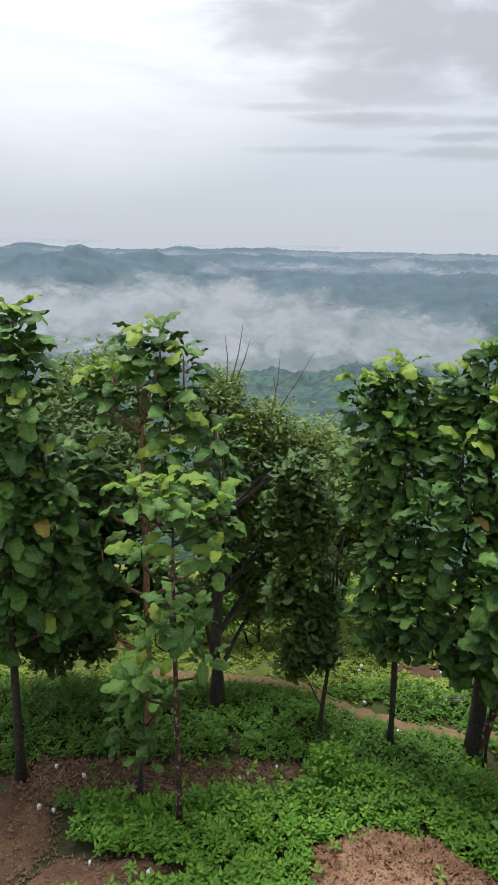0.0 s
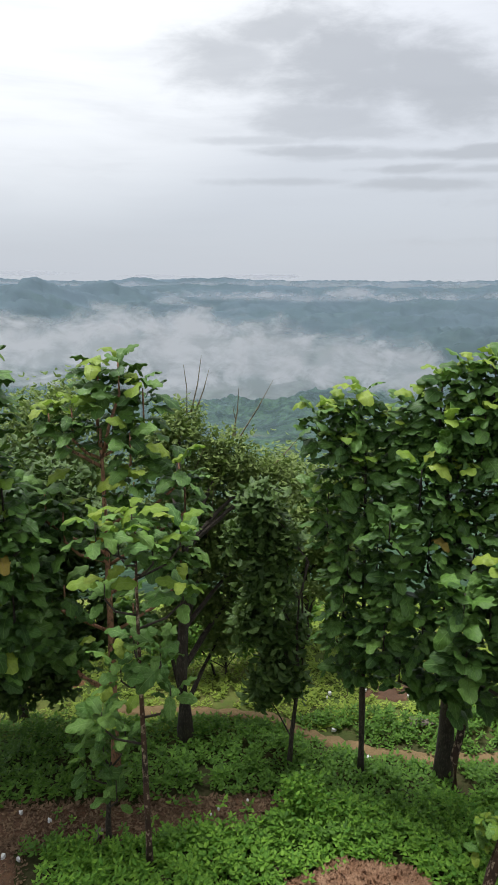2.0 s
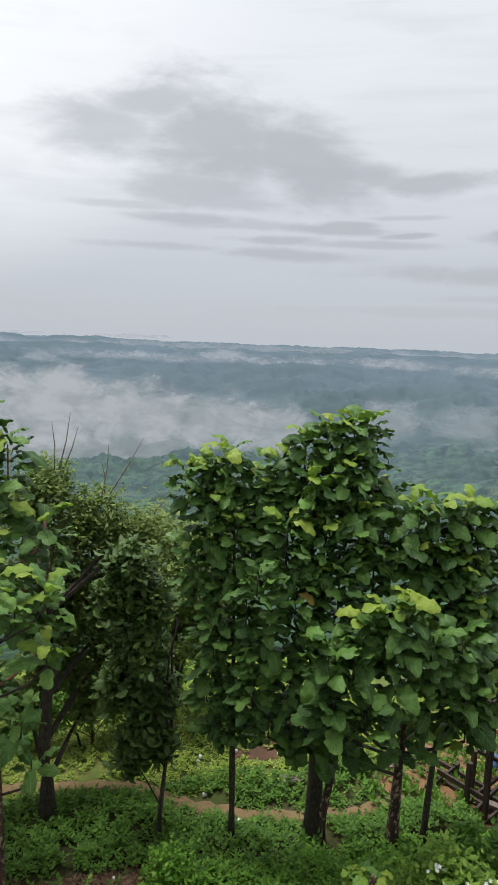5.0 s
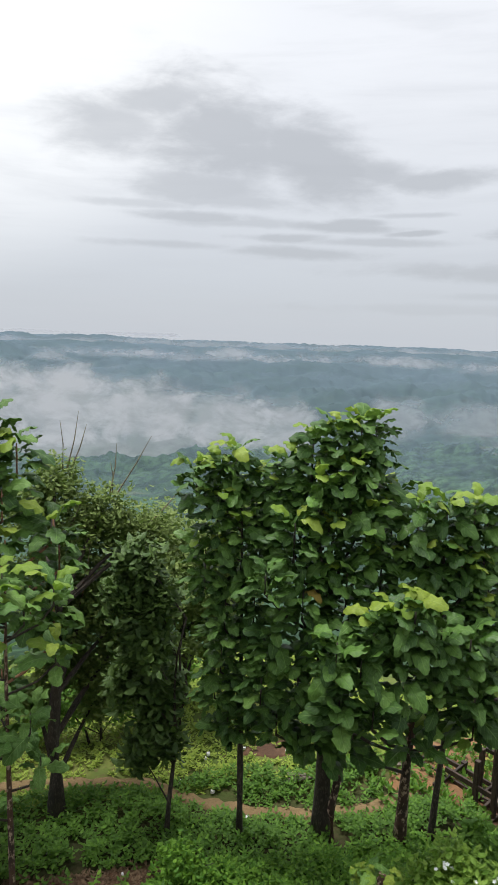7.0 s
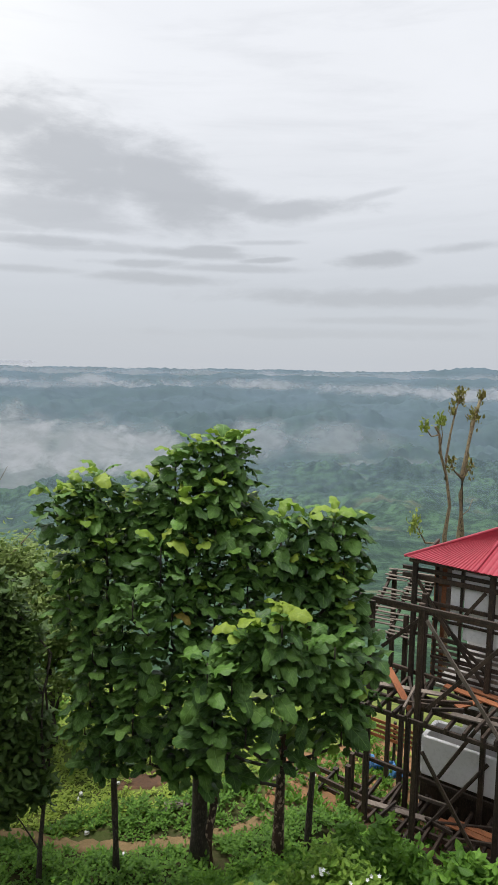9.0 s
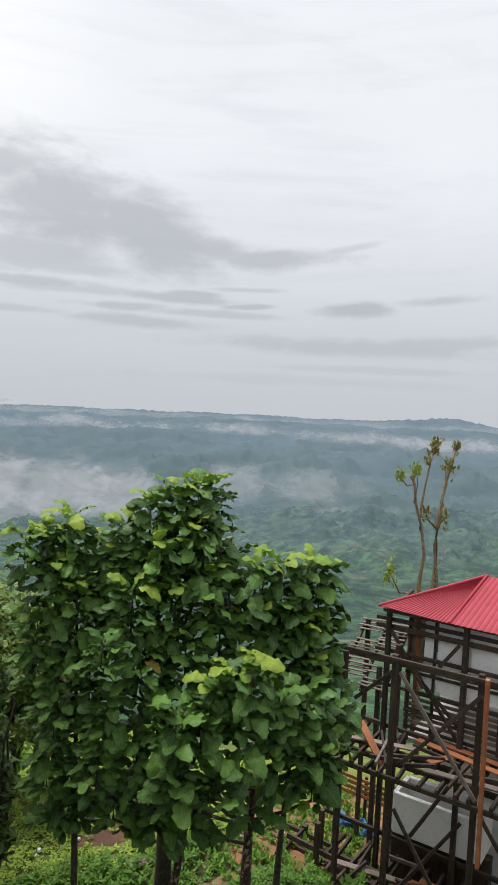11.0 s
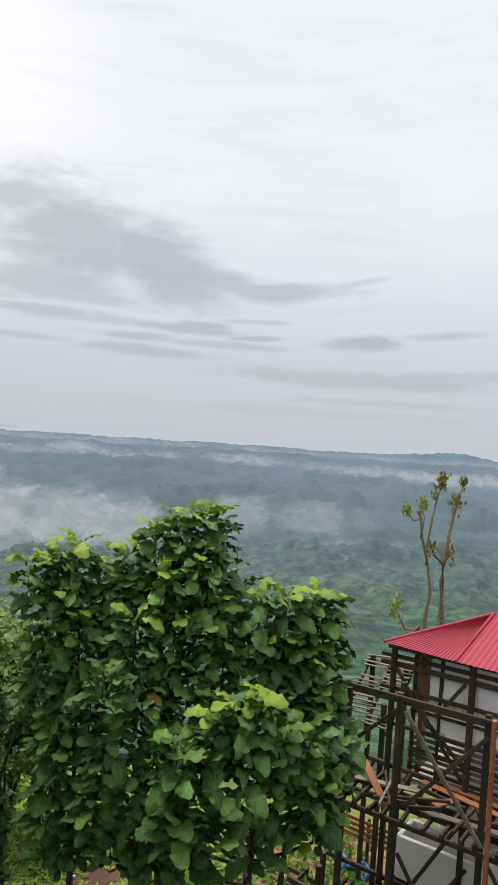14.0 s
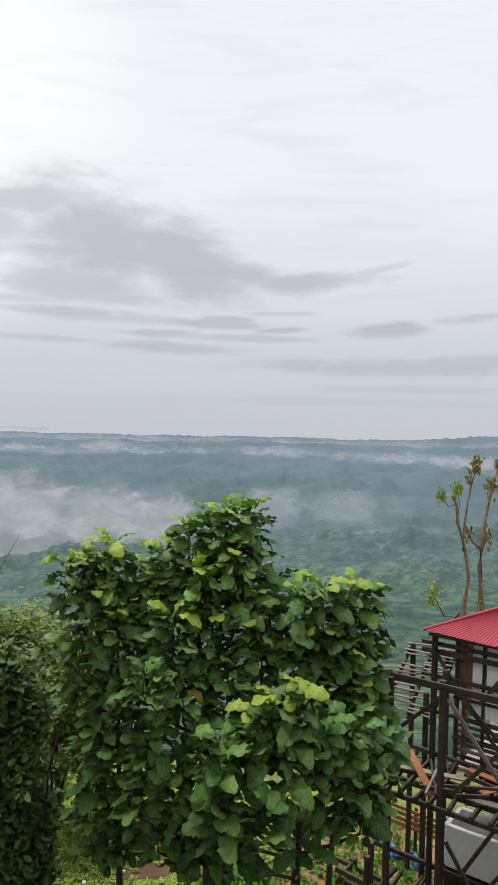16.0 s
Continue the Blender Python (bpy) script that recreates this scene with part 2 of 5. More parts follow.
def ground_material():
    """Grass and soil near by, woods and fields far off; patches by noise at several sizes."""
    m, nt, b = base("ground of grass, soil and woods")
    p = coords(nt, "Object")
    near1, near2 = noise_tex(nt, p, 0.55, 6.0, 0.6), noise_tex(nt, p, 9.0, 5.0, 0.65)
    c = blend(nt, step(nt, near1, 0.40, 0.62), (0.085, 0.125, 0.03), (0.165, 0.185, 0.05))
    c = blend(nt, step(nt, near2, 0.52, 0.70, 0.0, 0.8), c, (0.13, 0.085, 0.05))
    # near soil darkened to paint the shade in gaps between ground-cover leaves
    gap_shade = blend(nt, step(nt, near2, 0.40, 0.65), (0.030, 0.030, 0.015), (0.055, 0.044, 0.026))
    c = blend(nt, step(nt, split(nt, p)[1], 10.2, 12.2, 0.85, 0.0), c, gap_shade)
    far1, far2 = noise_tex(nt, p, 0.0045, 7.0, 0.6), noise_tex(nt, p, 0.045, 5.0, 0.7)
    vor = nt.nodes.new("ShaderNodeTexVoronoi")
    vor.inputs["Scale"].default_value = 0.085
    nt.links.new(p, vor.inputs["Vector"])
    w = blend(nt, step(nt, far1, 0.38, 0.62), (0.055, 0.110, 0.050), (0.105, 0.190, 0.085))
    w = blend(nt, step(nt, noise_tex(nt, p, 0.13, 3.0, 0.6), 0.44, 0.60, 0.0, 0.7), w, (0.020, 0.042, 0.024))
    w = blend(nt, step(nt, far2, 0.42, 0.62, 0.0, 0.95), w, (0.016, 0.036, 0.018))
    w = blend(nt, step(nt, noise_tex(nt, p, 0.012, 4.0, 0.5, 1.0), 0.62, 0.70, 0.0, 0.55), w, (0.20, 0.19, 0.10))
    x, y, z = split(nt, p)
    away = step(nt, y, 22.0, 45.0)
    nt.links.new(blend(nt, away, c, w), b.inputs["Base Color"])
    b.inputs["Roughness"].default_value = 1.0
    b.inputs["Specular IOR Level"].default_value = 0.1
    h = mth(nt, "ADD", mth(nt, "MULTIPLY", near2, 0.04), mth(nt, "MULTIPLY", mth(nt, "MULTIPLY", mth(nt, "ADD", far2, mth(nt, "MULTIPLY", vor.outputs[0], -0.04)), away), 14.0))
    bump(nt, b, h, 0.8, 1.0)
    return m


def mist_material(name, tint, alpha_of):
    """A thin veil for the white mist and the painted haze sheet: light goes partly through and is partly scattered to
    both sides.
    """
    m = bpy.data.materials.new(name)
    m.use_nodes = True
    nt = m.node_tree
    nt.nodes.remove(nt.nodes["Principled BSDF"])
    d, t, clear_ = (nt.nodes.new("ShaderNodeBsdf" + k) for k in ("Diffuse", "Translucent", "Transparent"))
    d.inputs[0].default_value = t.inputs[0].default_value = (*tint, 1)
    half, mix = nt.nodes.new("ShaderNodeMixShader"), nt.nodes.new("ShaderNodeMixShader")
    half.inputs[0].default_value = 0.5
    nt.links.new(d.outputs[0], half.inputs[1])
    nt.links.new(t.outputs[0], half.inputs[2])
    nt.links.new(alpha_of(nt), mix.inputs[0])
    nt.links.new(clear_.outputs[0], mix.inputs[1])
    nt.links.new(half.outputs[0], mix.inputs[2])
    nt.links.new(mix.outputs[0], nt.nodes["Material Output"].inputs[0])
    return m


# ---- mesh helpers ----
def part(name, bm, material, parent=None, label="", smooth=False):
    """Links a bmesh as one mesh object under a thing or a part."""
    me = bpy.data.meshes.new(name)
    bm.normal_update()
    bm.to_mesh(me)
    bm.free()
    return put(name, me, material, parent, label, smooth)


def put(name, me, material=None, parent=None, label="", smooth=False):
    if material is not None and not me.materials:
        me.materials.append(material)
    if smooth:
        me.polygons.foreach_set("use_smooth", [True] * len(me.polygons))
    ob = new(name, me)
    ob.parent = parent
    return tagged(ob, label)


def thing(name, label, category, group="", at=(0, 0, 0), kind=""):
    ob = new(name)
    ob.location = at
    ob.empty_display_size = 0.2
    return tagged(ob, label, category, group, kind)


def raw_mesh(name, verts, faces, uvs=None):
    """A mesh from arrays: verts (n, 3), faces (k, 3 or 4), uvs (n, 2) by vertex."""
    me = bpy.data.meshes.new(name)
    verts, faces = np.asarray(verts, np.float32), np.asarray(faces, np.int32)
    n, k = faces.shape
    me.vertices.add(len(verts))
    me.vertices.foreach_set("co", verts.ravel())
    me.loops.add(n * k)
    me.loops.foreach_set("vertex_index", faces.ravel())
    me.polygons.add(n)
    me.polygons.foreach_set("loop_start", np.arange(0, n * k, k, dtype=np.int32))
    me.polygons.foreach_set("loop_total", np.full(n, k, np.int32))
    if uvs is not None:
        layer = me.uv_layers.new(name="UVMap")
        layer.data.foreach_set("uv", np.asarray(uvs, np.float32)[faces.ravel()].ravel())
    me.update(calc_edges=True)
    return me


def tube(bm, points, radii, sides=8, rng=None, lump=0.0):
    """A tapered tube along points, with closed ends."""
    rings = []
    for i, p in enumerate(points):
        p = Vector(p)
        d = Vector(points[min(i + 1, len(points) - 1)]) - Vector(points[max(i - 1, 0)])
        q = d.normalized().to_track_quat("Z", "Y")
        ring = []
        for k in range(sides):
            a = 2 * math.pi * k / sides
            r = radii[i] * (1 + (rng.uniform(-lump, lump) if rng else 0))
            ring.append(bm.verts.new(p + q @ Vector((r * math.cos(a), r * math.sin(a), 0))))
        rings.append(ring)
    for a, b in zip(rings, rings[1:]):
        for k in range(sides):
            bm.faces.new((a[k], a[(k + 1) % sides], b[(k + 1) % sides], b[k]))
    bm.faces.new(rings[0][::-1])
    bm.faces.new(rings[-1])
    return bm


def beam(bm, a, b, w, h, twist=0.0):
    """A squared timber from a to b with slightly rounded arrises."""
    a, b = Vector(a), Vector(b)
    d = (b - a).normalized()
    up = Vector((0, 0, 1)) if abs(d.z) < 0.9 else Vector((0.51, -0.86, 0))
    side = d.cross(up).normalized()
    up = side.cross(d).normalized()
    c = min(w, h) * 0.12
    outline = [(w / 2 - c, -h / 2), (w / 2, -h / 2 + c), (w / 2, h / 2 - c), (w / 2 - c, h / 2), (-w / 2 + c, h / 2), (-w / 2, h / 2 - c), (-w / 2, -h / 2 + c), (-w / 2 + c, -h / 2)]
    ring = [[bm.verts.new(p + side * x + up * y) for x, y in outline] for p in (a, b)]
    for k in range(8):
        bm.faces.new((ring[0][k], ring[0][(k + 1) % 8], ring[1][(k + 1) % 8], ring[1][k]))
    bm.faces.new(ring[0][::-1])
    bm.faces.new(ring[1])
    return bm


# ---- smooth noise on arrays ----
def lattice(ix, iy, seed):
    h = (ix.astype(np.int64) * 374761393 + iy.astype(np.int64) * 668265263 + seed * 974711) & 0x7FFFFFFF
    h = ((h ^ (h >> 13)) * 1274126177) & 0x7FFFFFFF
    return ((h ^ (h >> 16)) & 0xFFFF) / 65535.0


def value_noise(x, y, seed=0):
    ix, iy = np.floor(x), np.floor(y)
    fx, fy = x - ix, y - iy
    fx, fy = fx * fx * (3 - 2 * fx), fy * fy * (3 - 2 * fy)
    a, b = lattice(ix, iy, seed), lattice(ix + 1, iy, seed)
    c, d = lattice(ix, iy + 1, seed), lattice(ix + 1, iy + 1, seed)
    return (a * (1 - fx) + b * fx) * (1 - fy) + (c * (1 - fx) + d * fx) * fy


def fbm(x, y, octaves=4, seed=0, ridged=False):
    total, amp, norm = 0.0, 1.0, 0.0
    for o in range(octaves):
        n = value_noise(x * 2**o + 13.7 * o, y * 2**o - 7.3 * o, seed + o)
        total, norm = total + amp * (1 - np.abs(2 * n - 1) if ridged else n), norm + amp
        amp *= 0.5
    return total / norm


# ---- ground: one sheet from the garden down into the valley and out to the far ridges ----
FALL_R = [0, 8, 15, 19, 30, 60, 110, 320, 720, 1500, 2400, 3200, 4000, 4700]
FALL_Z = [0, 0, -0.75, -1.2, -6.5, -21, -43, -98, -150, -185, -160, -120, -82, -62]


def height(x, y):
    x, y = np.asarray(x, float), np.asarray(y, float)
    r = np.hypot(x, y)
    ahead = np.clip((y + 0.25 * np.abs(x)) / np.maximum(r, 1e-6), 0, 1) ** 0.5
    fall = np.interp(r * ahead, FALL_R, FALL_Z)
    k = np.clip((r - 13.5) / 7, 0, 1)
    z = (1 - k) * -0.06 * (np.clip(y, 0, 30) - 8) + k * fall
    z = z - 0.9 * np.clip((x - 5.6) / 3.0, 0, 1) ** 1.5 * np.clip(2 - r / 22, 0, 1)
    z = z + 0.10 * (fbm(x * 0.6, y * 0.6, 4, 5) - 0.5)
    far = np.clip((r * ahead - 60) / 300, 0, 1)
    swell = (fbm(x / 260, y / 260, 6, 11, True) - 0.62) * np.clip(r * 0.10, 0, 105)
    swell = swell + (fbm(x / 1100, y / 1100, 4, 23, True) - 0.6) * np.clip(r * 0.05, 0, 110) * np.clip(1.6 - r / 3600, 0.18, 1)
    swell = swell + (fbm(x / 75, y / 75, 4, 31, True) - 0.62) * np.clip(r * 0.024, 0, 18)
    wood = np.clip((fbm(x / 140, y / 140, 4, 61) - 0.42) * 9, 0, 1) * np.clip((r * ahead - 80) / 120, 0, 1)
    crowns = (value_noise(x / 9, y / 9, 71) + 0.6 * value_noise(x / 4.5 + 7, y / 4.5, 72)) * np.clip(r / 110, 3.0, 9.0)
    z = z + wood * crowns
    z = z + far * swell * np.clip(1.9 - r / 2600, 0.14, 1)
    a = np.degrees(np.arctan2(x, y))
    crest = fbm(a * 0.45, r * 0 + 3.0, 5, 41)
    for a0, wa, r0, wr, top in ((-15.0, 3.6, 2700, 420, 78), (-8.0, 2.6, 3100, 350, 52), (-17.0, 2.2, 4200, 260, 46), (-13.3, 0.8, 4300, 200, 34), (-5.8, 2.0, 4300, 220, 26),
                                (0.5, 3.6, 4450, 200, 24), (41.5, 4.6, 4350, 260, 46), (30.0, 9.0, 4500, 150, 8), (58.0, 9.0, 4300, 300, 60), (-30.0, 6.0, 4000, 400, 80)):
        z = z + top * np.exp(-((a - a0) / wa) ** 2 - ((r - r0) / wr) ** 2) * (0.72 + 0.56 * crest)
    return z


def hz(x, y):
    return float(height(np.array([x]), np.array([y]))[0])


def polar_sheet(rs, angles):
    rr, aa = np.meshgrid(rs, np.radians(angles), indexing="ij")
    x, y = rr * np.sin(aa), rr * np.cos(aa)
    n, m = rr.shape
    i = np.arange(n * m).reshape(n, m)
    return x.ravel(), y.ravel(), i


def quads(i, wrap=False):
    if wrap:
        i = np.concatenate([i, i[:, :1]], 1)
    return np.stack([i[:-1, :-1], i[:-1, 1:], i[1:, 1:], i[1:, :-1]], -1).reshape(-1, 4)[:, ::-1]


rs = np.r_[np.linspace(0.4, 24, 90), np.geomspace(24.5, 4750, 370)]
angles = np.r_[np.arange(-30, 54, 0.22), np.arange(54, 329, 4.0)]
gx, gy, gi = polar_sheet(rs, angles)
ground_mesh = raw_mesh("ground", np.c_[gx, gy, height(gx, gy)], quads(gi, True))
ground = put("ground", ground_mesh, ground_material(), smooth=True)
tagged(ground, "green hillside falling to a wooded valley and far ridges", "ground", kind="structure")

# copy of the valley ground that paints aerial haze by its alpha, thicker with distance
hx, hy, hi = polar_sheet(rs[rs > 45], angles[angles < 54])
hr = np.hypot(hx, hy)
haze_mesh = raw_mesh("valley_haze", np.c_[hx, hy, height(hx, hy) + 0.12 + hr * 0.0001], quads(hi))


def painted_haze_alpha(nt):
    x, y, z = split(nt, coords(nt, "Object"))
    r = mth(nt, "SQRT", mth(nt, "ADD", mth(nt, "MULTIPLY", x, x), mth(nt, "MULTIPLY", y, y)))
    # aerial haze painted as opacity that grows with distance from the origin
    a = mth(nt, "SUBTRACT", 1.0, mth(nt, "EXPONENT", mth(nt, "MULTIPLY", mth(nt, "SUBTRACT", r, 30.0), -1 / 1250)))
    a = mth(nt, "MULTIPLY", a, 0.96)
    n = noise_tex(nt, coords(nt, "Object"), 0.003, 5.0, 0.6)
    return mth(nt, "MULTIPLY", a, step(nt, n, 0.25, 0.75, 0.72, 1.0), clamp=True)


haze = put("valley_haze", haze_mesh, mist_material("painted blue distance haze", (0.235, 0.312, 0.382), painted_haze_alpha), smooth=True)
tagged(haze, "sheet over the valley painted with blue distance haze", "haze", kind="stuff")


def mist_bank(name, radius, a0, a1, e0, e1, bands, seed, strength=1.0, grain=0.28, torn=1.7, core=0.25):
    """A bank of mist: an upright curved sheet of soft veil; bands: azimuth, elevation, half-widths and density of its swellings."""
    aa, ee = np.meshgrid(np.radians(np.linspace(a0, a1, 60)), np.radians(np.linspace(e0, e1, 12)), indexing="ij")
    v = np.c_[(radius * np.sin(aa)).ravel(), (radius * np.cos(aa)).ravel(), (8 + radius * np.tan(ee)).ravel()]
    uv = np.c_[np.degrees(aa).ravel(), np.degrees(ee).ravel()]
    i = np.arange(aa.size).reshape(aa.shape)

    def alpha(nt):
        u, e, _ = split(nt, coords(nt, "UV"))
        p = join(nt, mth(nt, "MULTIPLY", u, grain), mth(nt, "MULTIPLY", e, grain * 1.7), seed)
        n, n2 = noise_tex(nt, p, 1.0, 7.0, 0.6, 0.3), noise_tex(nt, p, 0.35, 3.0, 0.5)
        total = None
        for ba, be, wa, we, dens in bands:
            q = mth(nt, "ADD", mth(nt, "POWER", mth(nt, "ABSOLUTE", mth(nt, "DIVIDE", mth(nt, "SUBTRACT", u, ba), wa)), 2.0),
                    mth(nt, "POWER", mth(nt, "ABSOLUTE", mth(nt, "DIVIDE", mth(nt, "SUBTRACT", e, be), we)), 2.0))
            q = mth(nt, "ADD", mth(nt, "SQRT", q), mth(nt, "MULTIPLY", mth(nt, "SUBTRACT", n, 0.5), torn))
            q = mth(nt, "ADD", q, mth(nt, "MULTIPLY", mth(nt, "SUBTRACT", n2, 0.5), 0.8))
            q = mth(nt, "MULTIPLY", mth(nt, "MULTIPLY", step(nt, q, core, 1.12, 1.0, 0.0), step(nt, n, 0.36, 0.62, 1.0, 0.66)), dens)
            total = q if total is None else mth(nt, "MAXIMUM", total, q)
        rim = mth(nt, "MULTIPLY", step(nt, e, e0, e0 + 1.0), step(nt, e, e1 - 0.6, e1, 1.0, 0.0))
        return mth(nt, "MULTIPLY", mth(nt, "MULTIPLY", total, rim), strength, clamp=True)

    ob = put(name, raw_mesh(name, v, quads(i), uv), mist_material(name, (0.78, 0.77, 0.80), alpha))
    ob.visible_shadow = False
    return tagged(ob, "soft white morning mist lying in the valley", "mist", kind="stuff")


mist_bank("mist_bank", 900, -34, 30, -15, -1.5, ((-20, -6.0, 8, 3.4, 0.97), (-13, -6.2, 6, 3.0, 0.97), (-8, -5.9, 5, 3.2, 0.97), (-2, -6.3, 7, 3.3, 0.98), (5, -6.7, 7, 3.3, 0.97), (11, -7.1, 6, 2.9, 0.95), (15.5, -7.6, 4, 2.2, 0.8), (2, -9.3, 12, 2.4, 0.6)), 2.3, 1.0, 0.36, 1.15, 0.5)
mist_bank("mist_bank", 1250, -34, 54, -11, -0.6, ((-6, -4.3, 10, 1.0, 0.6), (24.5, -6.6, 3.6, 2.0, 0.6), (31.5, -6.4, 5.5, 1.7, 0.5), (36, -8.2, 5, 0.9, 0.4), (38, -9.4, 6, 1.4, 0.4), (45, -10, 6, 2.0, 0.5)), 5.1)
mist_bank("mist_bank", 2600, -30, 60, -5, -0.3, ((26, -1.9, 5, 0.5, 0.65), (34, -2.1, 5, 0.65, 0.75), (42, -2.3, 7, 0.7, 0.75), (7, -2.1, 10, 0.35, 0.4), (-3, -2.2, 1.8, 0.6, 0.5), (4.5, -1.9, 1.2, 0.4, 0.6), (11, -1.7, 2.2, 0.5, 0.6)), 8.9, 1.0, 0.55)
# the widest band paints paler aerial haze over the far ridges
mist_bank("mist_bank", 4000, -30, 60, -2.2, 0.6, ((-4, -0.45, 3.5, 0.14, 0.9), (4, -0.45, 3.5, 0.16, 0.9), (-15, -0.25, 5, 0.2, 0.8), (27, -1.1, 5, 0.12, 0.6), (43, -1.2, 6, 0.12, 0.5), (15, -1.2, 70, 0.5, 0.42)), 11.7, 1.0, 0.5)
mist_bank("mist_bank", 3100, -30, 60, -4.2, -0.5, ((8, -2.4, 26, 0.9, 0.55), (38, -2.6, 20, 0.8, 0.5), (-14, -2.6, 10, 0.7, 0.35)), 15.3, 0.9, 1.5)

# ---- unseen wall and slab, added round the viewer to block sky light from behind ----
def box_part(name, lo, hi, material, label):
    bm = bmesh.new()
    bmesh.ops.create_cube(bm, size=1, matrix=Matrix.Translation([(a + b) / 2 for a, b in zip(lo, hi)]) @ Matrix.Diagonal((*[b - a for a, b in zip(lo, hi)], 1)))
    bmesh.ops.bevel(bm, geom=bm.edges[:], offset=0.02, segments=1, affect="EDGES")
    return tagged(part(name, bm, material), label, "wall" if "wall" in name else "terrace", kind="structure")


box_part("sky_block_wall", (-13, -2.6, -0.3), (13, -2.3, 10.5), PLASTER, "unseen plain wall added behind the viewer to block sky light")
box_part("terrace_slab", (-13, -2.3, 6.22), (13, 0.12, 6.40), PLASTER, "unseen plain slab added under the viewer, shading the ground below")


# ---- leaves ----
LEAF_ROWS = 14


def teak_leaf_mesh(name, material, length, width, droop, wave, seed):
    """A broad teak leaf from its stalk at the origin along +y: wedge-shaped base, rounded end, folded on the midrib,
    arched downwards, with a lobed and wavy margin."""
    rng = np.random.default_rng(seed + 100)
    verts, uvs = [], []
    ph = rng.uniform(0, 6, 4)
    yc = zc = 0.0
    ds = length / (LEAF_ROWS - 1)
    for v in np.linspace(0, 1, LEAF_ROWS):
        p = 0.02 + 0.95 * v ** 1.2
        half = width / 2 * math.sin(math.pi * p) ** 0.7
        for u in np.linspace(-1, 1, 5):
            edge, sgn = abs(u), (1 if u > 0 else -1)
            lobe = 1 + 0.09 * math.sin(23 * v + ph[0] + sgn * 0.7) + 0.04 * math.sin(11 * v + ph[2] * sgn)
            x = u * max(0.010, half * (lobe if edge > 0.9 else 1.0)) * (1 - 0.10 * edge)
            z = zc + half * (0.50 * edge - 0.60 * edge ** 2.4) + wave * edge ** 2 * math.sin(18 * v + ph[1] + sgn * 1.1) * math.sin(math.pi * v) ** 0.5
            verts.append((x, yc - 0.05 * length * edge * math.sin(math.pi * v), z))
            uvs.append((0.5 + 0.5 * u, v))
        th = 0.40 - droop * v
        yc, zc = yc + ds * math.cos(th), zc + ds * math.sin(th)
    me = raw_mesh(name, verts, quads(np.arange(LEAF_ROWS * 5).reshape(LEAF_ROWS, 5)), uvs)
    me.materials.append(material)
    me.polygons.foreach_set("use_smooth", [True] * len(me.polygons))
    return me


LEAVES = {k: [teak_leaf_mesh("leaf", mat, 1.0, w, d, 0.075, s) for s, (w, d) in enumerate(shape)] for k, mat, shape in (
    ("old", TEAK, ((0.50, 0.6), (0.56, 1.1), (0.46, 1.6), (0.52, 0.8), (0.54, 1.3))),
    ("pale", TEAK_PALE, ((0.54, 0.7), (0.60, 1.1), (0.52, 1.5))),
    ("young", TEAK_YOUNG, ((0.55, 1.2), (0.6, 1.6), (0.5, 1.9))),
    ("dry", TEAK_OLD, ((0.6, 1.8), (0.5, 2.1))))}


def bake(leaves):
    """Many leaves in one mesh: (mesh, matrix) pairs."""
    vs, fs, uv, n = [], [], [], 0
    one = quads(np.arange(LEAF_ROWS * 5).reshape(LEAF_ROWS, 5))
    uu, vv = np.meshgrid(np.linspace(0, 1, 5), np.linspace(0, 1, LEAF_ROWS))
    for me, m in leaves:
        co = np.empty(len(me.vertices) * 3, np.float32)
        me.vertices.foreach_get("co", co)
        mm = np.array(m)
        vs.append(co.reshape(-1, 3) @ mm[:3, :3].T + mm[:3, 3])
        fs.append(one + n)
        n += LEAF_ROWS * 5
        uv.append(np.c_[uu.ravel(), vv.ravel()])
    return raw_mesh("foliage", np.concatenate(vs), np.concatenate(fs), np.concatenate(uv))


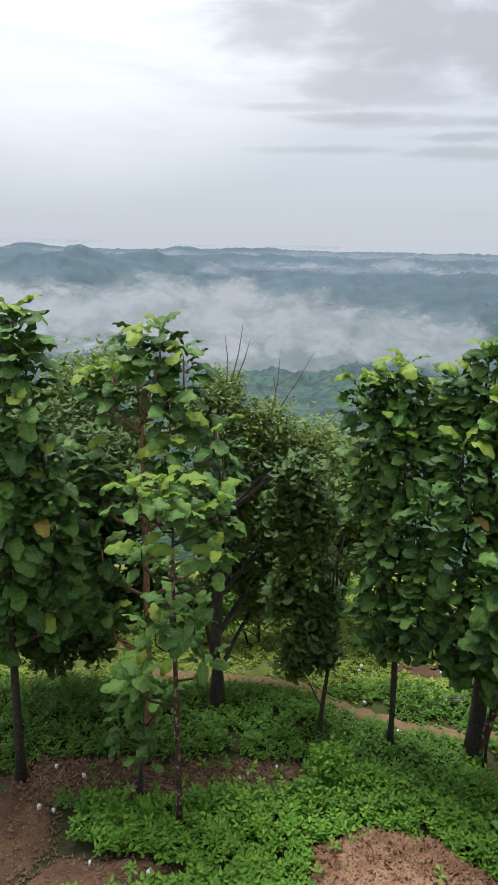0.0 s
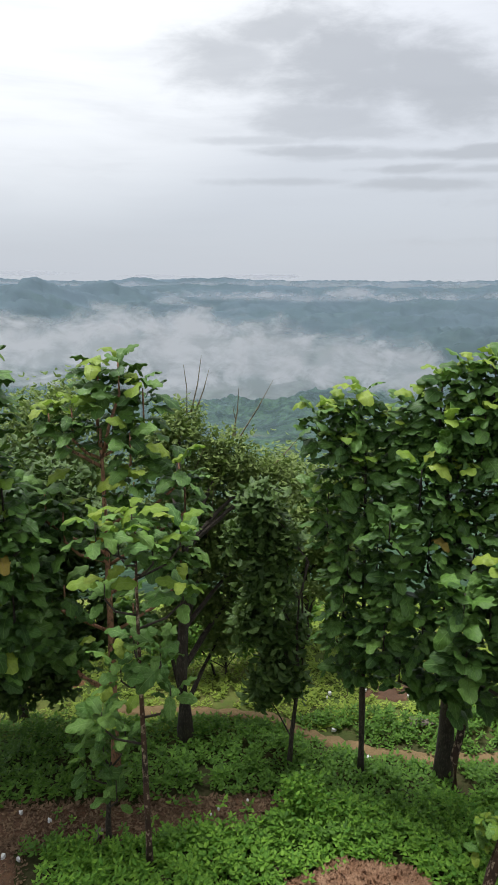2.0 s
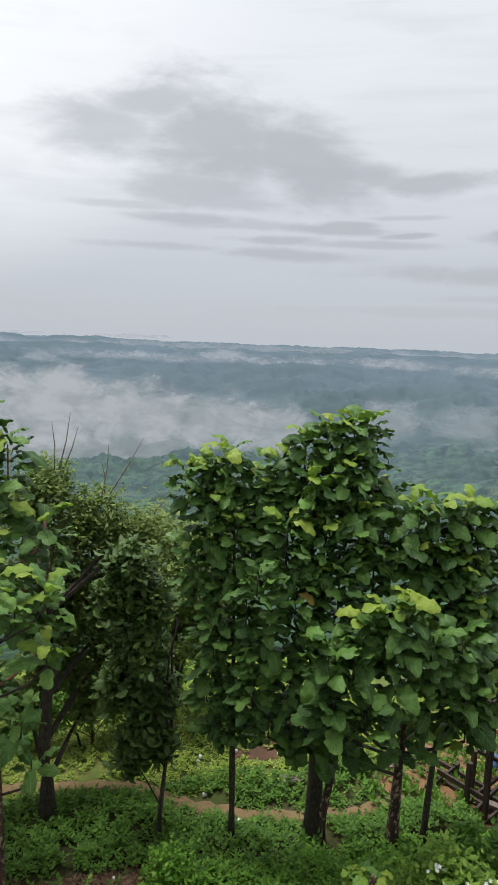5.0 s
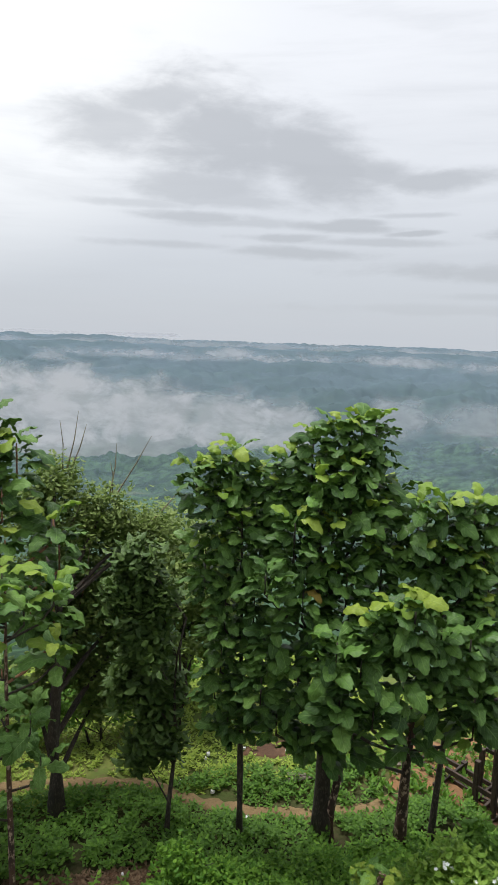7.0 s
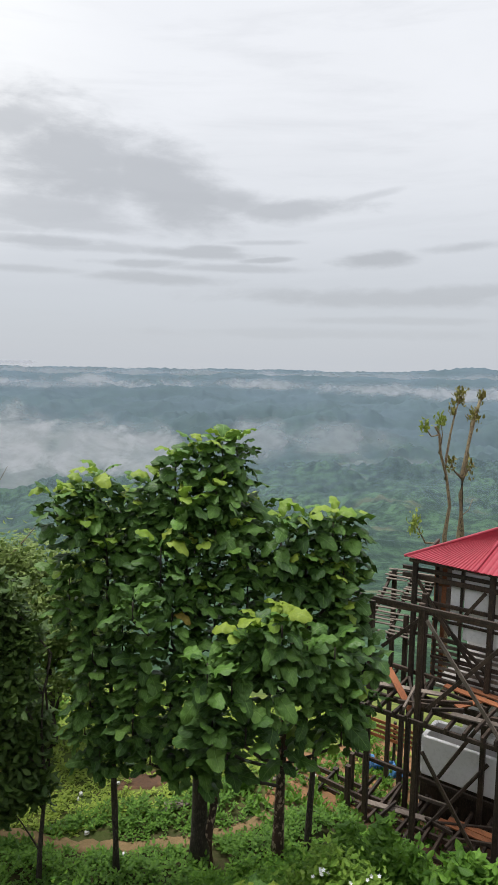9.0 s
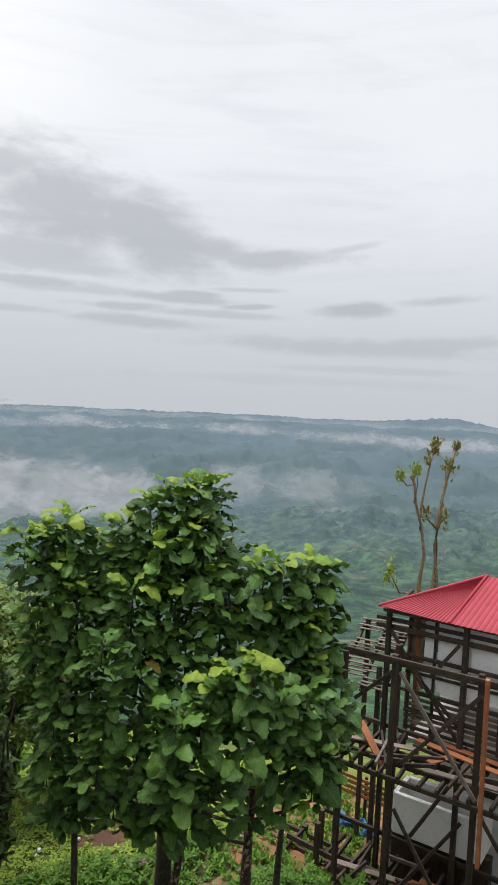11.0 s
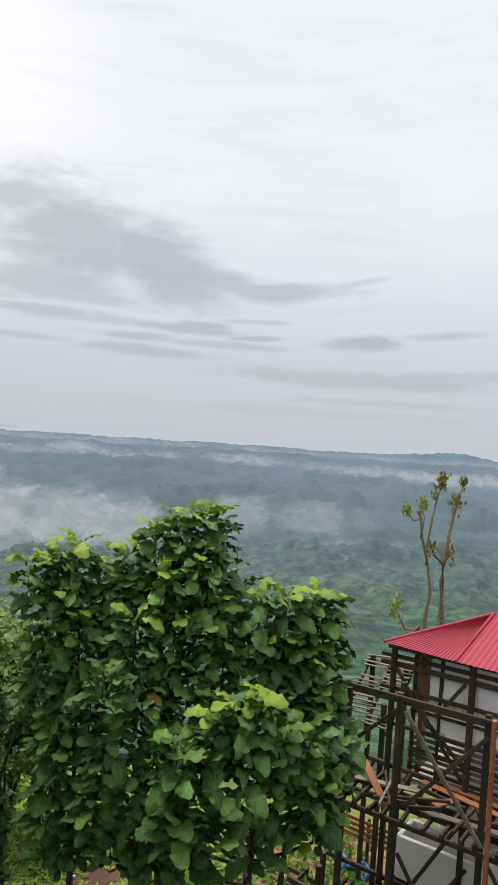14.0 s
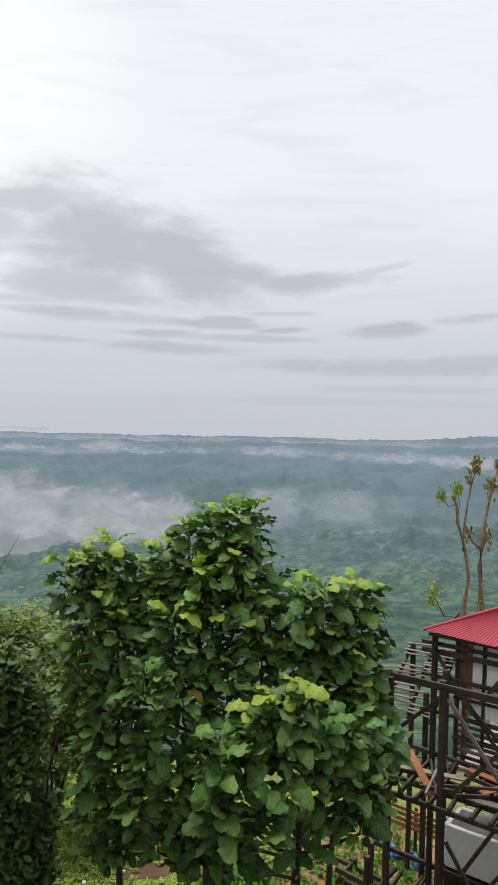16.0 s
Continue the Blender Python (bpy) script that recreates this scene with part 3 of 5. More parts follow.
def teak(label, foot, trunk_r, shoots, bark, leaf=0.42, kinds="old", seed=1, trunk_to=None, young=2, density=1.0, trunk_bark=None, dry=0.002):
    """A teak tree: trunk, a limb up to each leafy shoot, and pairs of large leaves round the shoots.
    foot: x, y of the plan; shoots: x, y, z of the tip, length of the leafy part, all in plan units."""
    rng = random.Random(seed)
    fx, fy = foot[0] * U, foot[1] * U
    base_z = hz(fx, fy) - 0.03
    tree = thing("teak_tree", label, "tree", "young teak trees", (fx, fy, base_z))
    inv = Matrix.Translation((-fx, -fy, -base_z))
    tips = [(Vector((x, y, z)) * U, l * U) for x, y, z, l in shoots]
    top = max(tips, key=lambda s: s[0].z)[0]
    if trunk_to is None:
        trunk_to = top.z - base_z - 0.9
    mean = Vector((sum(t[0].x for t in tips) / len(tips) - fx, sum(t[0].y for t in tips) / len(tips) - fy, 0))
    trunk = []
    for k in range(9):
        s = k / 8
        bend = Vector((math.sin(3 * s + seed) * 0.035, math.cos(2.3 * s + seed) * 0.035, 0)) * s
        trunk.append(mean * (s ** 1.6) * 0.75 + bend + Vector((0, 0, trunk_to * s)))
    radii = [trunk_r * (1.35 if k == 0 else 1.0) * rng.uniform(0.92, 1.1) * (1 - 0.72 * (k / 8) ** 1.2) for k in range(9)]
    part("trunk", tube(bmesh.new(), trunk, radii, 10, rng, 0.10), trunk_bark or bark, tree, smooth=True)
    placed = []
    high = top.z - base_z
    for tip, length in tips:
        tip = inv @ tip
        reach = math.hypot(tip.x - mean.x * 0.4, tip.y - mean.y * 0.4)
        start_h = max(0.18 * tip.z, min(tip.z - length * 0.75 - 0.75 * reach, trunk_to * 0.93))
        s = min(1, max(0.02, start_h / trunk_to))
        j = min(7, int(s * 8))
        a = trunk[j].lerp(trunk[j + 1], s * 8 - j)
        b = Vector((tip.x, tip.y, max(a.z + 0.05, tip.z - length * 0.75)))
        mid = a.lerp(b, 0.6) + Vector((rng.uniform(-.05, .05), rng.uniform(-.05, .05), -0.06))
        r = max(0.010, min(0.028, trunk_r * 0.35))
        limb = part("limb", tube(bmesh.new(), [a, mid, b, b.lerp(tip, 0.5), b.lerp(tip, 0.86)], [r, r * 0.9, r * 0.75, r * 0.55, r * 0.35], 6), bark, tree, smooth=True)
        nodes = max(5, int(length / 0.052 * density))
        turn = rng.uniform(0, 6.28)
        for n in range(nodes):
            f = n / nodes
            p = tip.lerp(b, f / 0.75) if f < 0.75 else b.lerp(b - Vector((0, 0, length * 0.25)), (f - 0.75) * 4)
            for side in (0, 1):
                a_ = turn + n * 1.571 + side * math.pi + rng.uniform(-0.35, 0.35)
                if n == 0:
                    size, rise = leaf * rng.uniform(0.6, 0.9), rng.uniform(20, 55)
                elif n == 1:
                    size, rise = leaf * rng.uniform(0.7, 1.0), rng.uniform(8, 40)
                else:
                    size, rise = leaf * rng.uniform(0.48, 1.08), rng.uniform(-18, 48) - min(18, 2.0 * n)
                if n <= young and rng.random() < (0.95, 0.6, 0.25)[min(n, 2)] * (1 if tip.z > 0.75 * high else 0.12):
                    kind = "young"
                else:
                    kind = kinds if rng.random() > dry else "dry"
                    if kind == "old" and rng.random() < (0.35 if n < 3 else 0.06):
                        kind = "pale"
                q = pose(0, 0, 0, 0, 0, math.degrees(a_)) @ pose(0, rng.uniform(0.02, 0.12), 0, rise, rng.uniform(-34, 34), rng.uniform(-30, 30))
                placed.append((kind, rng.choice(LEAVES[kind]), Matrix.Translation(p) @ q @ Matrix.Diagonal((size, size, size, 1)), limb))
    placed.sort(key=lambda k: (k[2].translation.y, k[2].translation.x))
    for kind, me, m, limb in placed[:300]:
        ob = new("leaf", me)
        ob.parent = limb
        ob.matrix_basis = m
    for name, kinds_, mat in (("foliage", ("old",), FOLIAGE), ("pale_foliage", ("pale",), FOLIAGE_PALE), ("young_foliage", ("young", "dry"), FOLIAGE_YOUNG)):
        rest = [(me, m) for kind, me, m, _ in placed[300:] if kind in kinds_]
        if rest:
            tagged(put(name, bake(rest), mat, tree, smooth=True), kind="stuff")
    return tree


FOLIAGE_PALE = leaf_material("light teak foliage", (0.060, 0.145, 0.025), (0.140, 0.255, 0.045), (0.24, 0.38, 0.12), 0.38, 0.16, "island")
FOLIAGE_YOUNG = leaf_material("young teak foliage", (0.18, 0.31, 0.035), (0.32, 0.41, 0.055), (0.34, 0.44, 0.12), 0.45, 0.3, "island")
FOLIAGE = leaf_material("teak foliage", (0.026, 0.072, 0.013), (0.105, 0.215, 0.034), (0.19, 0.33, 0.08), 0.48, 0.06, "island")

teak("slender young teak with pale green leaves and a spotted trunk", (-0.67, 6.02), 0.045,
     ((-0.99, 5.70, 3.96, 0.26), (-0.81, 5.77, 3.83, 0.30), (-0.52, 5.85, 3.67, 0.26), (-0.28, 6.00, 3.81, 0.30), (-0.72, 6.08, 3.91, 0.23), (-0.95, 5.78, 3.35, 0.23), (-0.26, 5.85, 3.30, 0.26), (-0.48, 5.85, 2.69, 0.30),
      (-0.85, 5.85, 2.51, 0.26), (-0.40, 5.92, 2.23, 0.26), (-1.05, 5.85, 2.02, 0.26), (-0.75, 6.11, 2.66, 0.26)),
     BARK_DARK, 0.43, "pale", 3, trunk_to=5.04, young=1, density=0.75, dry=0.01, trunk_bark=BARK_SPOTTED)
teak("low teak sapling with a few pale leaves", (-1.14, 6.41), 0.045,
     ((-1.13, 6.3, 1.75, .6), (-.9, 6.3, 1.6, .4), (-1.26, 6.3, 1.2, .4), (-1.0, 6.2, 1.0, .4)), BARK_DARK, 0.40, "pale", 5, young=0, density=0.5)
teak("tall teak with peeling reddish bark and pruned top", (-1.2, 7.5), 0.075,
     ((-0.96, 7.43, 5.14, 0.53), (-0.71, 7.43, 4.87, 0.60), (-1.19, 7.50, 5.06, 0.45), (-1.44, 7.27, 4.68, 0.53), (-1.68, 7.27, 4.61, 0.34), (-0.84, 7.20, 4.43, 0.53), (-0.33, 7.12, 4.12, 0.38), (-0.28, 7.27, 3.80, 0.45),
      (-1.76, 7.20, 3.80, 0.53), (-1.55, 7.05, 3.63, 0.53), (-0.80, 7.05, 3.92, 0.38), (-1.99, 7.35, 3.06, 0.68), (-1.62, 7.20, 2.72, 0.53), (-0.59, 7.35, 3.38, 0.68), (-1.90, 7.43, 2.04, 0.45), (-0.35, 7.50, 2.99, 0.60),
      (-0.92, 7.58, 2.31, 0.60), (-1.62, 7.50, 1.74, 0.38), (-1.06, 7.58, 4.60, 0.45)),
     BARK_PALE, 0.50, "old", 7, trunk_to=6.0, density=0.95)
teak("leafy teak with yellowish top leaves beside bare soil", (-2.55, 6.7), 0.07,
     ((-2.25, 6.68, 5.36, 0.60), (-2.13, 6.60, 5.08, 0.53), (-2.46, 6.68, 5.33, 0.75), (-2.13, 6.45, 4.57, 0.60), (-2.29, 6.38, 4.26, 0.68), (-2.02, 6.60, 4.09, 0.68), (-2.59, 6.60, 4.20, 0.90), (-2.09, 6.45, 3.56, 0.68),
      (-1.92, 6.75, 3.69, 0.53), (-2.27, 6.30, 3.47, 0.60), (-2.00, 6.60, 3.01, 0.60), (-2.29, 6.38, 2.80, 0.53), (-2.75, 6.60, 3.06, 0.75), (-2.77, 6.60, 2.16, 0.53), (-2.20, 6.52, 2.28, 0.38), (-1.97, 6.75, 2.36, 0.38)),
     BARK_DARK, 0.50, "old", 9, density=1.05)
# mostly unseen tree, added so its crown shades the ground at left
teak("added leafy teak at the far left that shades the soil", (-3.6, 7.4), 0.08,
     ((-3.3, 7.3, 4.9, 1.1), (-3.6, 7.4, 5.2, 1.1), (-3.9, 7.4, 4.8, 1.1), (-3.1, 7.2, 4.0, 1), (-3.5, 7.1, 3.9, 1), (-3.9, 7.2, 3.6, 1), (-3.1, 7.2, 3.1, .9), (-3.5, 7.1, 2.8, .9), (-3.3, 6.7, 4.3, 1), (-3.5, 6.5, 3.5, 1), (-4.2, 6.8, 4.5, 1.1), (-4.0, 6.5, 3.7, 1), (-4.3, 7.4, 4.0, 1.1), (-3.0, 7.5, 4.6, 1), (-2.9, 7.5, 3.6, 1), (-2.8, 7.2, 2.3, .7)), BARK_DARK, 0.5, "old", 10)
teak("slim dark-trunked teak with shaded low leaves", (1.8, 7.31), 0.05,
     ((1.17, 7.27, 4.64, 0.53), (1.60, 7.27, 4.82, 0.90), (1.89, 7.43, 4.50, 0.98), (1.40, 7.20, 4.29, 0.75), (1.29, 7.27, 3.75, 0.75), (1.66, 7.12, 4.04, 0.83), (1.50, 7.12, 3.27, 0.68), (1.85, 7.20, 3.27, 0.75),
      (1.47, 7.12, 2.70, 0.60), (1.85, 7.20, 2.54, 0.68), (1.68, 7.20, 2.04, 0.53), (2.10, 7.50, 3.95, 0.90),
      (1.57, 7.12, 1.73, 0.34), (1.83, 7.20, 1.64, 0.30), (1.41, 7.12, 2.22, 0.38), (1.45, 7.35, 4.66, 0.60)),
     BARK_DARK, 0.42, "old", 11, density=1.45)
stout = teak("large stout-trunked teak with a dense tall crown", (2.8, 7.22), 0.135,
     ((2.22, 7.20, 4.75, 0.83), (2.43, 7.12, 5.01, 0.98), (2.73, 7.12, 5.09, 1.12), (2.99, 7.12, 5.16, 1.12), (3.20, 7.20, 5.13, 1.05), (3.53, 7.35, 4.33, 0.90), (2.83, 6.90, 4.68, 0.75), (2.43, 6.83, 4.55, 0.75),
      (2.15, 6.75, 4.13, 0.68), (1.77, 6.45, 3.64, 0.30), (2.53, 6.75, 4.07, 0.75), (3.00, 6.83, 4.21, 0.75), (2.74, 6.68, 3.57, 0.68), (2.23, 6.60, 3.49, 0.60), (3.23, 6.90, 3.68, 0.75), (1.95, 6.68, 3.00, 0.60),
      (1.83, 6.68, 2.43, 0.53), (2.19, 6.52, 2.60, 0.53), (2.43, 6.60, 3.03, 0.60), (2.02, 6.68, 1.98, 0.38), (2.35, 6.60, 1.96, 0.45), (2.80, 6.75, 2.20, 0.68), (2.10, 7.27, 4.39, 0.75),
      (2.55, 6.60, 1.69, 0.34)),
     BARK_DARK, 0.46, "old", 13, trunk_to=4.6, density=1.45)
part("stem", tube(bmesh.new(), [Vector(p) - stout.location for p in ((3.84, 9.30, hz(3.84, 9.30) - 0.03), (3.77, 9.30, 0.63), (3.90, 9.35, 1.33), (3.90, 9.55, 2.53))],
                       [0.075, 0.06, 0.055, 0.03], 10, random.Random(6), 0.22), BARK_SPOTTED, stout, "thinner spotted second stem", smooth=True)
teak("many-shooted teak with big bright front leaves", (3.67, 6.83), 0.09,
     ((3.57, 6.75, 4.27, 0.90), (3.91, 6.75, 4.27, 0.98), (4.25, 6.75, 4.29, 0.98), (4.47, 6.83, 4.17, 0.90), (3.69, 6.68, 3.77, 0.75), (4.10, 6.68, 3.70, 0.75), (4.50, 6.75, 3.40, 0.83), (2.97, 5.93, 3.43, 0.60),
      (2.79, 6.00, 3.31, 0.45), (3.19, 5.93, 3.46, 0.60), (2.38, 5.93, 3.13, 0.45), (3.53, 6.00, 3.15, 0.53), (3.92, 6.08, 3.01, 0.53), (4.53, 6.38, 2.74, 0.38), (3.93, 5.93, 2.47, 0.45), (2.70, 5.70, 2.49, 0.30),
      (3.03, 5.85, 2.80, 0.45), (3.51, 5.93, 2.60, 0.45), (2.44, 5.93, 2.51, 0.38), (4.25, 6.15, 2.41, 0.38), (2.61, 5.85, 2.96, 0.45),
      (4.04, 6.08, 1.99, 0.26), (3.31, 6.08, 1.99, 0.26), (2.76, 6.30, 1.92, 0.34)),
     BARK_DARK, 0.52, "old", 17, trunk_bark=BARK_SPOTTED, trunk_to=4.2, density=1.25, young=1)
teak("thin teak pole with few shaded leaves", (4.04, 6.76), 0.055,
     ((4.1, 6.6, 3.6, 1), (4.3, 6.5, 3.2, .9), (3.9, 6.6, 2.9, .8), (4.25, 6.4, 2.4, .7)), BARK_DARK, 0.40, "old", 19)


def small_leaves(points, normals_up, sizes, rng, tilt=1.0, fold=0.15, headings=None):
    """Small pointed leaves, eight triangles each: arrays of verts, faces and uvs."""
    n = len(points)
    a = rng.uniform(0, 2 * np.pi, n) if headings is None else headings
    t = rng.normal(0, 0.5 * tilt, n) - normals_up
    d = np.c_[np.cos(a) * np.cos(t), np.sin(a) * np.cos(t), np.sin(t)]
    s = np.c_[-np.sin(a), np.cos(a), np.zeros(n)]
    roll = rng.normal(0, 0.5 * tilt, n)[:, None]
    up = np.cross(d, s) * -1
    s, up = s * np.cos(roll) + up * np.sin(roll), up * np.cos(roll) - s * np.sin(roll)
    L = sizes[:, None]
    w = L * 0.27
    rows = [points]
    for q, k in ((0.34, 0.85), (0.68, 0.8)):
        c = points + d * L * q + up * L * (0.10 * q - 0.16 * q * q)
        rows += [c + s * w * k + up * L * fold * k, c, c - s * w * k + up * L * fold * k]
    rows.append(points + d * L - up * L * 0.12)
    verts = np.stack(rows, 1).reshape(-1, 3)
    f = np.array([[0, 2, 1], [0, 3, 2], [1, 2, 4], [2, 5, 4], [2, 3, 5], [3, 6, 5], [4, 5, 7], [5, 6, 7]])
    faces = (np.arange(n)[:, None, None] * 8 + f).reshape(-1, 3)
    uv = np.tile(np.array([[.5, 0], [1, .34], [.5, .34], [0, .34], [1, .68], [.5, .68], [0, .68], [.5, 1]]), (n, 1))
    return verts, faces, uv


def bushy(name, label, category, foot, clumps, material, count, size, bark, trunk_r, seed, twigs=(), group="", stems=1):
    """A tree or shrub of small leaves: trunk, limbs to each clump, a crown of scattered leaves. clumps: x, y, z, radius, in plan units."""
    rng = np.random.default_rng(seed)
    rr = random.Random(seed)
    fx, fy = foot[0] * U, foot[1] * U
    z0 = hz(fx, fy) - 0.03
    tree = thing(name, label, category, group, (fx, fy, z0))
    off = np.array([fx, fy, z0])
    cs = [(np.array(c[:3]) * U - off, c[3] * U) for c in clumps]
    top = max(c[0][2] for c in cs)
    for st in range(stems):
        sx, sy = rr.uniform(-.15, .15) * (stems > 1), rr.uniform(-.12, .12) * (stems > 1)
        pts = [Vector((sx + math.sin(k * 1.3 + seed + st) * 0.05 * k / 3 + sx * k * 0.35, sy + math.cos(k + seed) * 0.05 * k / 3, top * 0.8 * k / 6)) for k in range(7)]
        part("trunk" if stems == 1 else "stem", tube(bmesh.new(), pts, [trunk_r * (1.4 if k == 0 else 1) * (1 - 0.11 * k) for k in range(7)], 8, rr, 0.1), bark, tree, smooth=True)
    pos, siz = [], []
    weight = np.array([c[1] ** 2 for c in cs])
    for (c, r), w in zip(cs, weight / weight.sum()):
        a = Vector(pts[min(6, max(1, int(6 * max(0.15, (c[2] - r)) / (top * 0.8))))])
        part("limb", tube(bmesh.new(), [a, a.lerp(Vector(c), 0.5) + Vector((0, 0, 0.05)), Vector(c)], [trunk_r * 0.4, trunk_r * 0.28, trunk_r * 0.12], 5), bark, tree)
        n = int(count * w)
        d = rng.normal(0, 1, (n, 3))
        d /= np.linalg.norm(d, axis=1)[:, None]
        dist = r * rng.uniform(0.35, 1.0, n) ** 0.6 * (0.75 + 0.5 * value_noise(d[:, 0] * 2.5 + 9 + seed, d[:, 2] * 2.5 + d[:, 1] * 2, seed))
        # leaves gather in sprays round twig ends
        k = max(4, n // 14)
        hub = rng.integers(0, n, k)
        near = rng.integers(0, k, n)
        p = c + d * dist[:, None]
        p = 0.45 * p + 0.55 * (c + d[hub[near]] * dist[hub[near]][:, None]) + rng.normal(0, r * 0.10, (n, 3))
        p[:, 2] = np.maximum(p[:, 2], 0.05)
        pos.append(p)
        siz.append(size * rng.uniform(0.6, 1.25, n))
    pos, siz = np.concatenate(pos), np.concatenate(siz)
    v, f, uv = small_leaves(pos, np.full(len(pos), 0.25), siz, rng, 1.0)
    tagged(put("crown", raw_mesh("crown", v, f, uv), material, tree, smooth=True), kind="stuff")
    for (x, y, z), (x2, y2, z2) in twigs:
        a, b = Vector((x, y, z)) * U - Vector(off), Vector((x2, y2, z2)) * U - Vector(off)
        m_ = a.lerp(b, 0.5) + Vector((0.03, 0, 0.02))
        part("bare_twig", tube(bmesh.new(), [a, m_, b], [0.014, 0.010, 0.004], 5), BARK_GREY, tree)
    return tree


bushy("shrubby_tree", "dense fine-leaved tree with bare grey twigs on top", "tree", (-0.37, 8.2),
      ((-.39, 9, 4.05, .45), (.2, 9, 3.65, .5), (-.16, 9, 3.3, .6), (.55, 9, 3.3, .5), (.1, 9, 2.6, .6), (-.35, 8.8, 2.0, .5), (-.68, 9, 3.7, .45), (.85, 9.1, 3.3, .5), (.45, 9, 2.2, .6), (-.5, 8.8, 2.8, .6), (.1, 8.8, 1.5, .4), (-0.29, 8.93, 1.66, 0.45), (0.11, 8.85, 1.10, 0.38), (-0.67, 8.70, 1.34, 0.38), (0.41, 9.00, 1.81, 0.38), (-0.07, 8.78, 2.32, 0.45)),
      OLIVE_LEAF, 22000, 0.115, BARK_DARK, 0.13, 21,
      (((-.25, 9, 4.2), (-.1, 9, 4.97)), ((-.3, 9, 4.2), (-.33, 9, 4.85)), ((-.2, 9, 4.2), (-.0, 9, 4.8)), ((.3, 9, 3.9), (.38, 9, 4.55)), ((.4, 9, 3.9), (.83, 9, 4.65)), ((.33, 9, 3.9), (.30, 9, 4.3)), ((.85, 9, 3.5), (1.2, 9, 3.9)),
       ((-.35, 9, 3.2), (-.05, 8.6, 3.9)), ((-.1, 8.7, 2.4), (.05, 8.55, 3.4))))
bushy("shrubby_tree", "narrow dark-leaved tree on two thin stems", "tree", (0.87, 7.62),
      ((.57, 7.7, 3.45, .32), (.42, 7.7, 3.0, .34), (.78, 7.7, 2.95, .34), (.65, 7.6, 2.45, .4), (.5, 7.7, 1.9, .36), (.85, 7.7, 1.8, .36), (.75, 7.6, 1.3, .33), (.95, 7.7, 1.2, .3), (.6, 7.7, 1.0, .25)),
      DARK_LEAF, 4300, 0.19, BARK_DARK, 0.038, 23, stems=2)
bushy("shrubby_tree", "olive-green bushy tree behind the teaks", "tree", (1.6, 11.0),
      ((1.2, 11, 2.6, .8), (1.9, 11, 2.4, .8), (1.5, 11, 1.8, .9), (2.4, 11, 1.9, .8), (1.0, 10.8, 1.7, .7), (2.0, 11, 1.2, .8), (2.6, 11, 3.0, .7), (1.82, 10.20, 2.59, 0.38), (1.58, 10.05, 1.97, 0.45), (2.01, 10.35, 1.71, 0.45), (1.29, 10.35, 2.25, 0.45), (1.93, 9.90, 1.19, 0.38), (1.39, 9.90, 1.27, 0.34), (2.22, 10.50, 2.74, 0.30)),
      OLIVE_LEAF, 15000, 0.14, BARK_DARK, 0.10, 25)
bushy("shrubby_tree", "olive-green bushy tree behind the teaks", "tree", (-2.4, 11.0),
      ((-2.2, 11, 3.9, .7), (-2.8, 11, 3.7, .8), (-2.5, 11, 3.0, .9), (-1.9, 11, 2.8, .8), (-2.9, 11, 2.2, .9), (-1.6, 11, 2.0, .8), (-3.4, 11, 3.2, .8)),
      OLIVE_LEAF, 10000, 0.14, BARK_DARK, 0.10, 27)
bushy("shrubby_tree", "shaded dark-trunked tree at the garden's edge", "tree", (-2.67, 8.9),
      ((-2.4, 8.6, 3.0, .7), (-2.9, 8.8, 2.7, .8), (-2.1, 8.6, 2.3, .7), (-2.6, 8.4, 1.9, .6), (-1.7, 8.6, 2.6, .7), (-3.3, 8.6, 2.2, .7), (-2.3, 8.0, 1.6, .6), (-2.9, 8.0, 1.5, .7), (-1.9, 8.2, 3.4, .6), (-2.6, 8.4, 3.6, .6), (-2.39, 8.55, 1.81, 0.60), (-1.77, 8.40, 1.40, 0.53), (-1.29, 8.70, 1.50, 0.53), (-2.79, 8.25, 1.21, 0.60), (-2.07, 8.25, 0.89, 0.38), (-3.12, 8.25, 1.78, 0.68), (-2.55, 8.10, 0.81, 0.38)),
      DARK_LEAF, 22000, 0.18, BARK_DARK, 0.08, 29)
bushy("shrub", "leafy green shrub beside the path", "shrub", (0.15, 10.0), ((-.2, 10, .5, .6), (.3, 10, .7, .55), (.6, 10.2, .3, .5), (-.6, 10, .3, .5)), WEED_LEAF, 2600, 0.13, BARK_DARK, 0.03, 31, stems=3)
bushy("shrub", "bright green shrub beyond the path", "shrub", (1.45, 11.4), ((1.4, 11.4, .4, .35), (1.6, 11.4, .1, .35)), FRESH_LEAF, 1300, 0.14, BARK_DARK, 0.02, 33, stems=3)
GRASS_LEAF = leaf_material("yellow-green grass", (0.24, 0.36, 0.045), (0.42, 0.52, 0.075), (0.25, 0.35, 0.1), 0.55, 0.25, "island")
bushy("shrub", "small leafy shrub in the ground cover", "shrub", (1.0, 6.7), ((1.0, 6.7, .35, .30), (1.15, 6.6, .25, .25), (.85, 6.7, .2, .22)), FRESH_LEAF, 900, 0.09, BARK_DARK, 0.012, 35, stems=3)
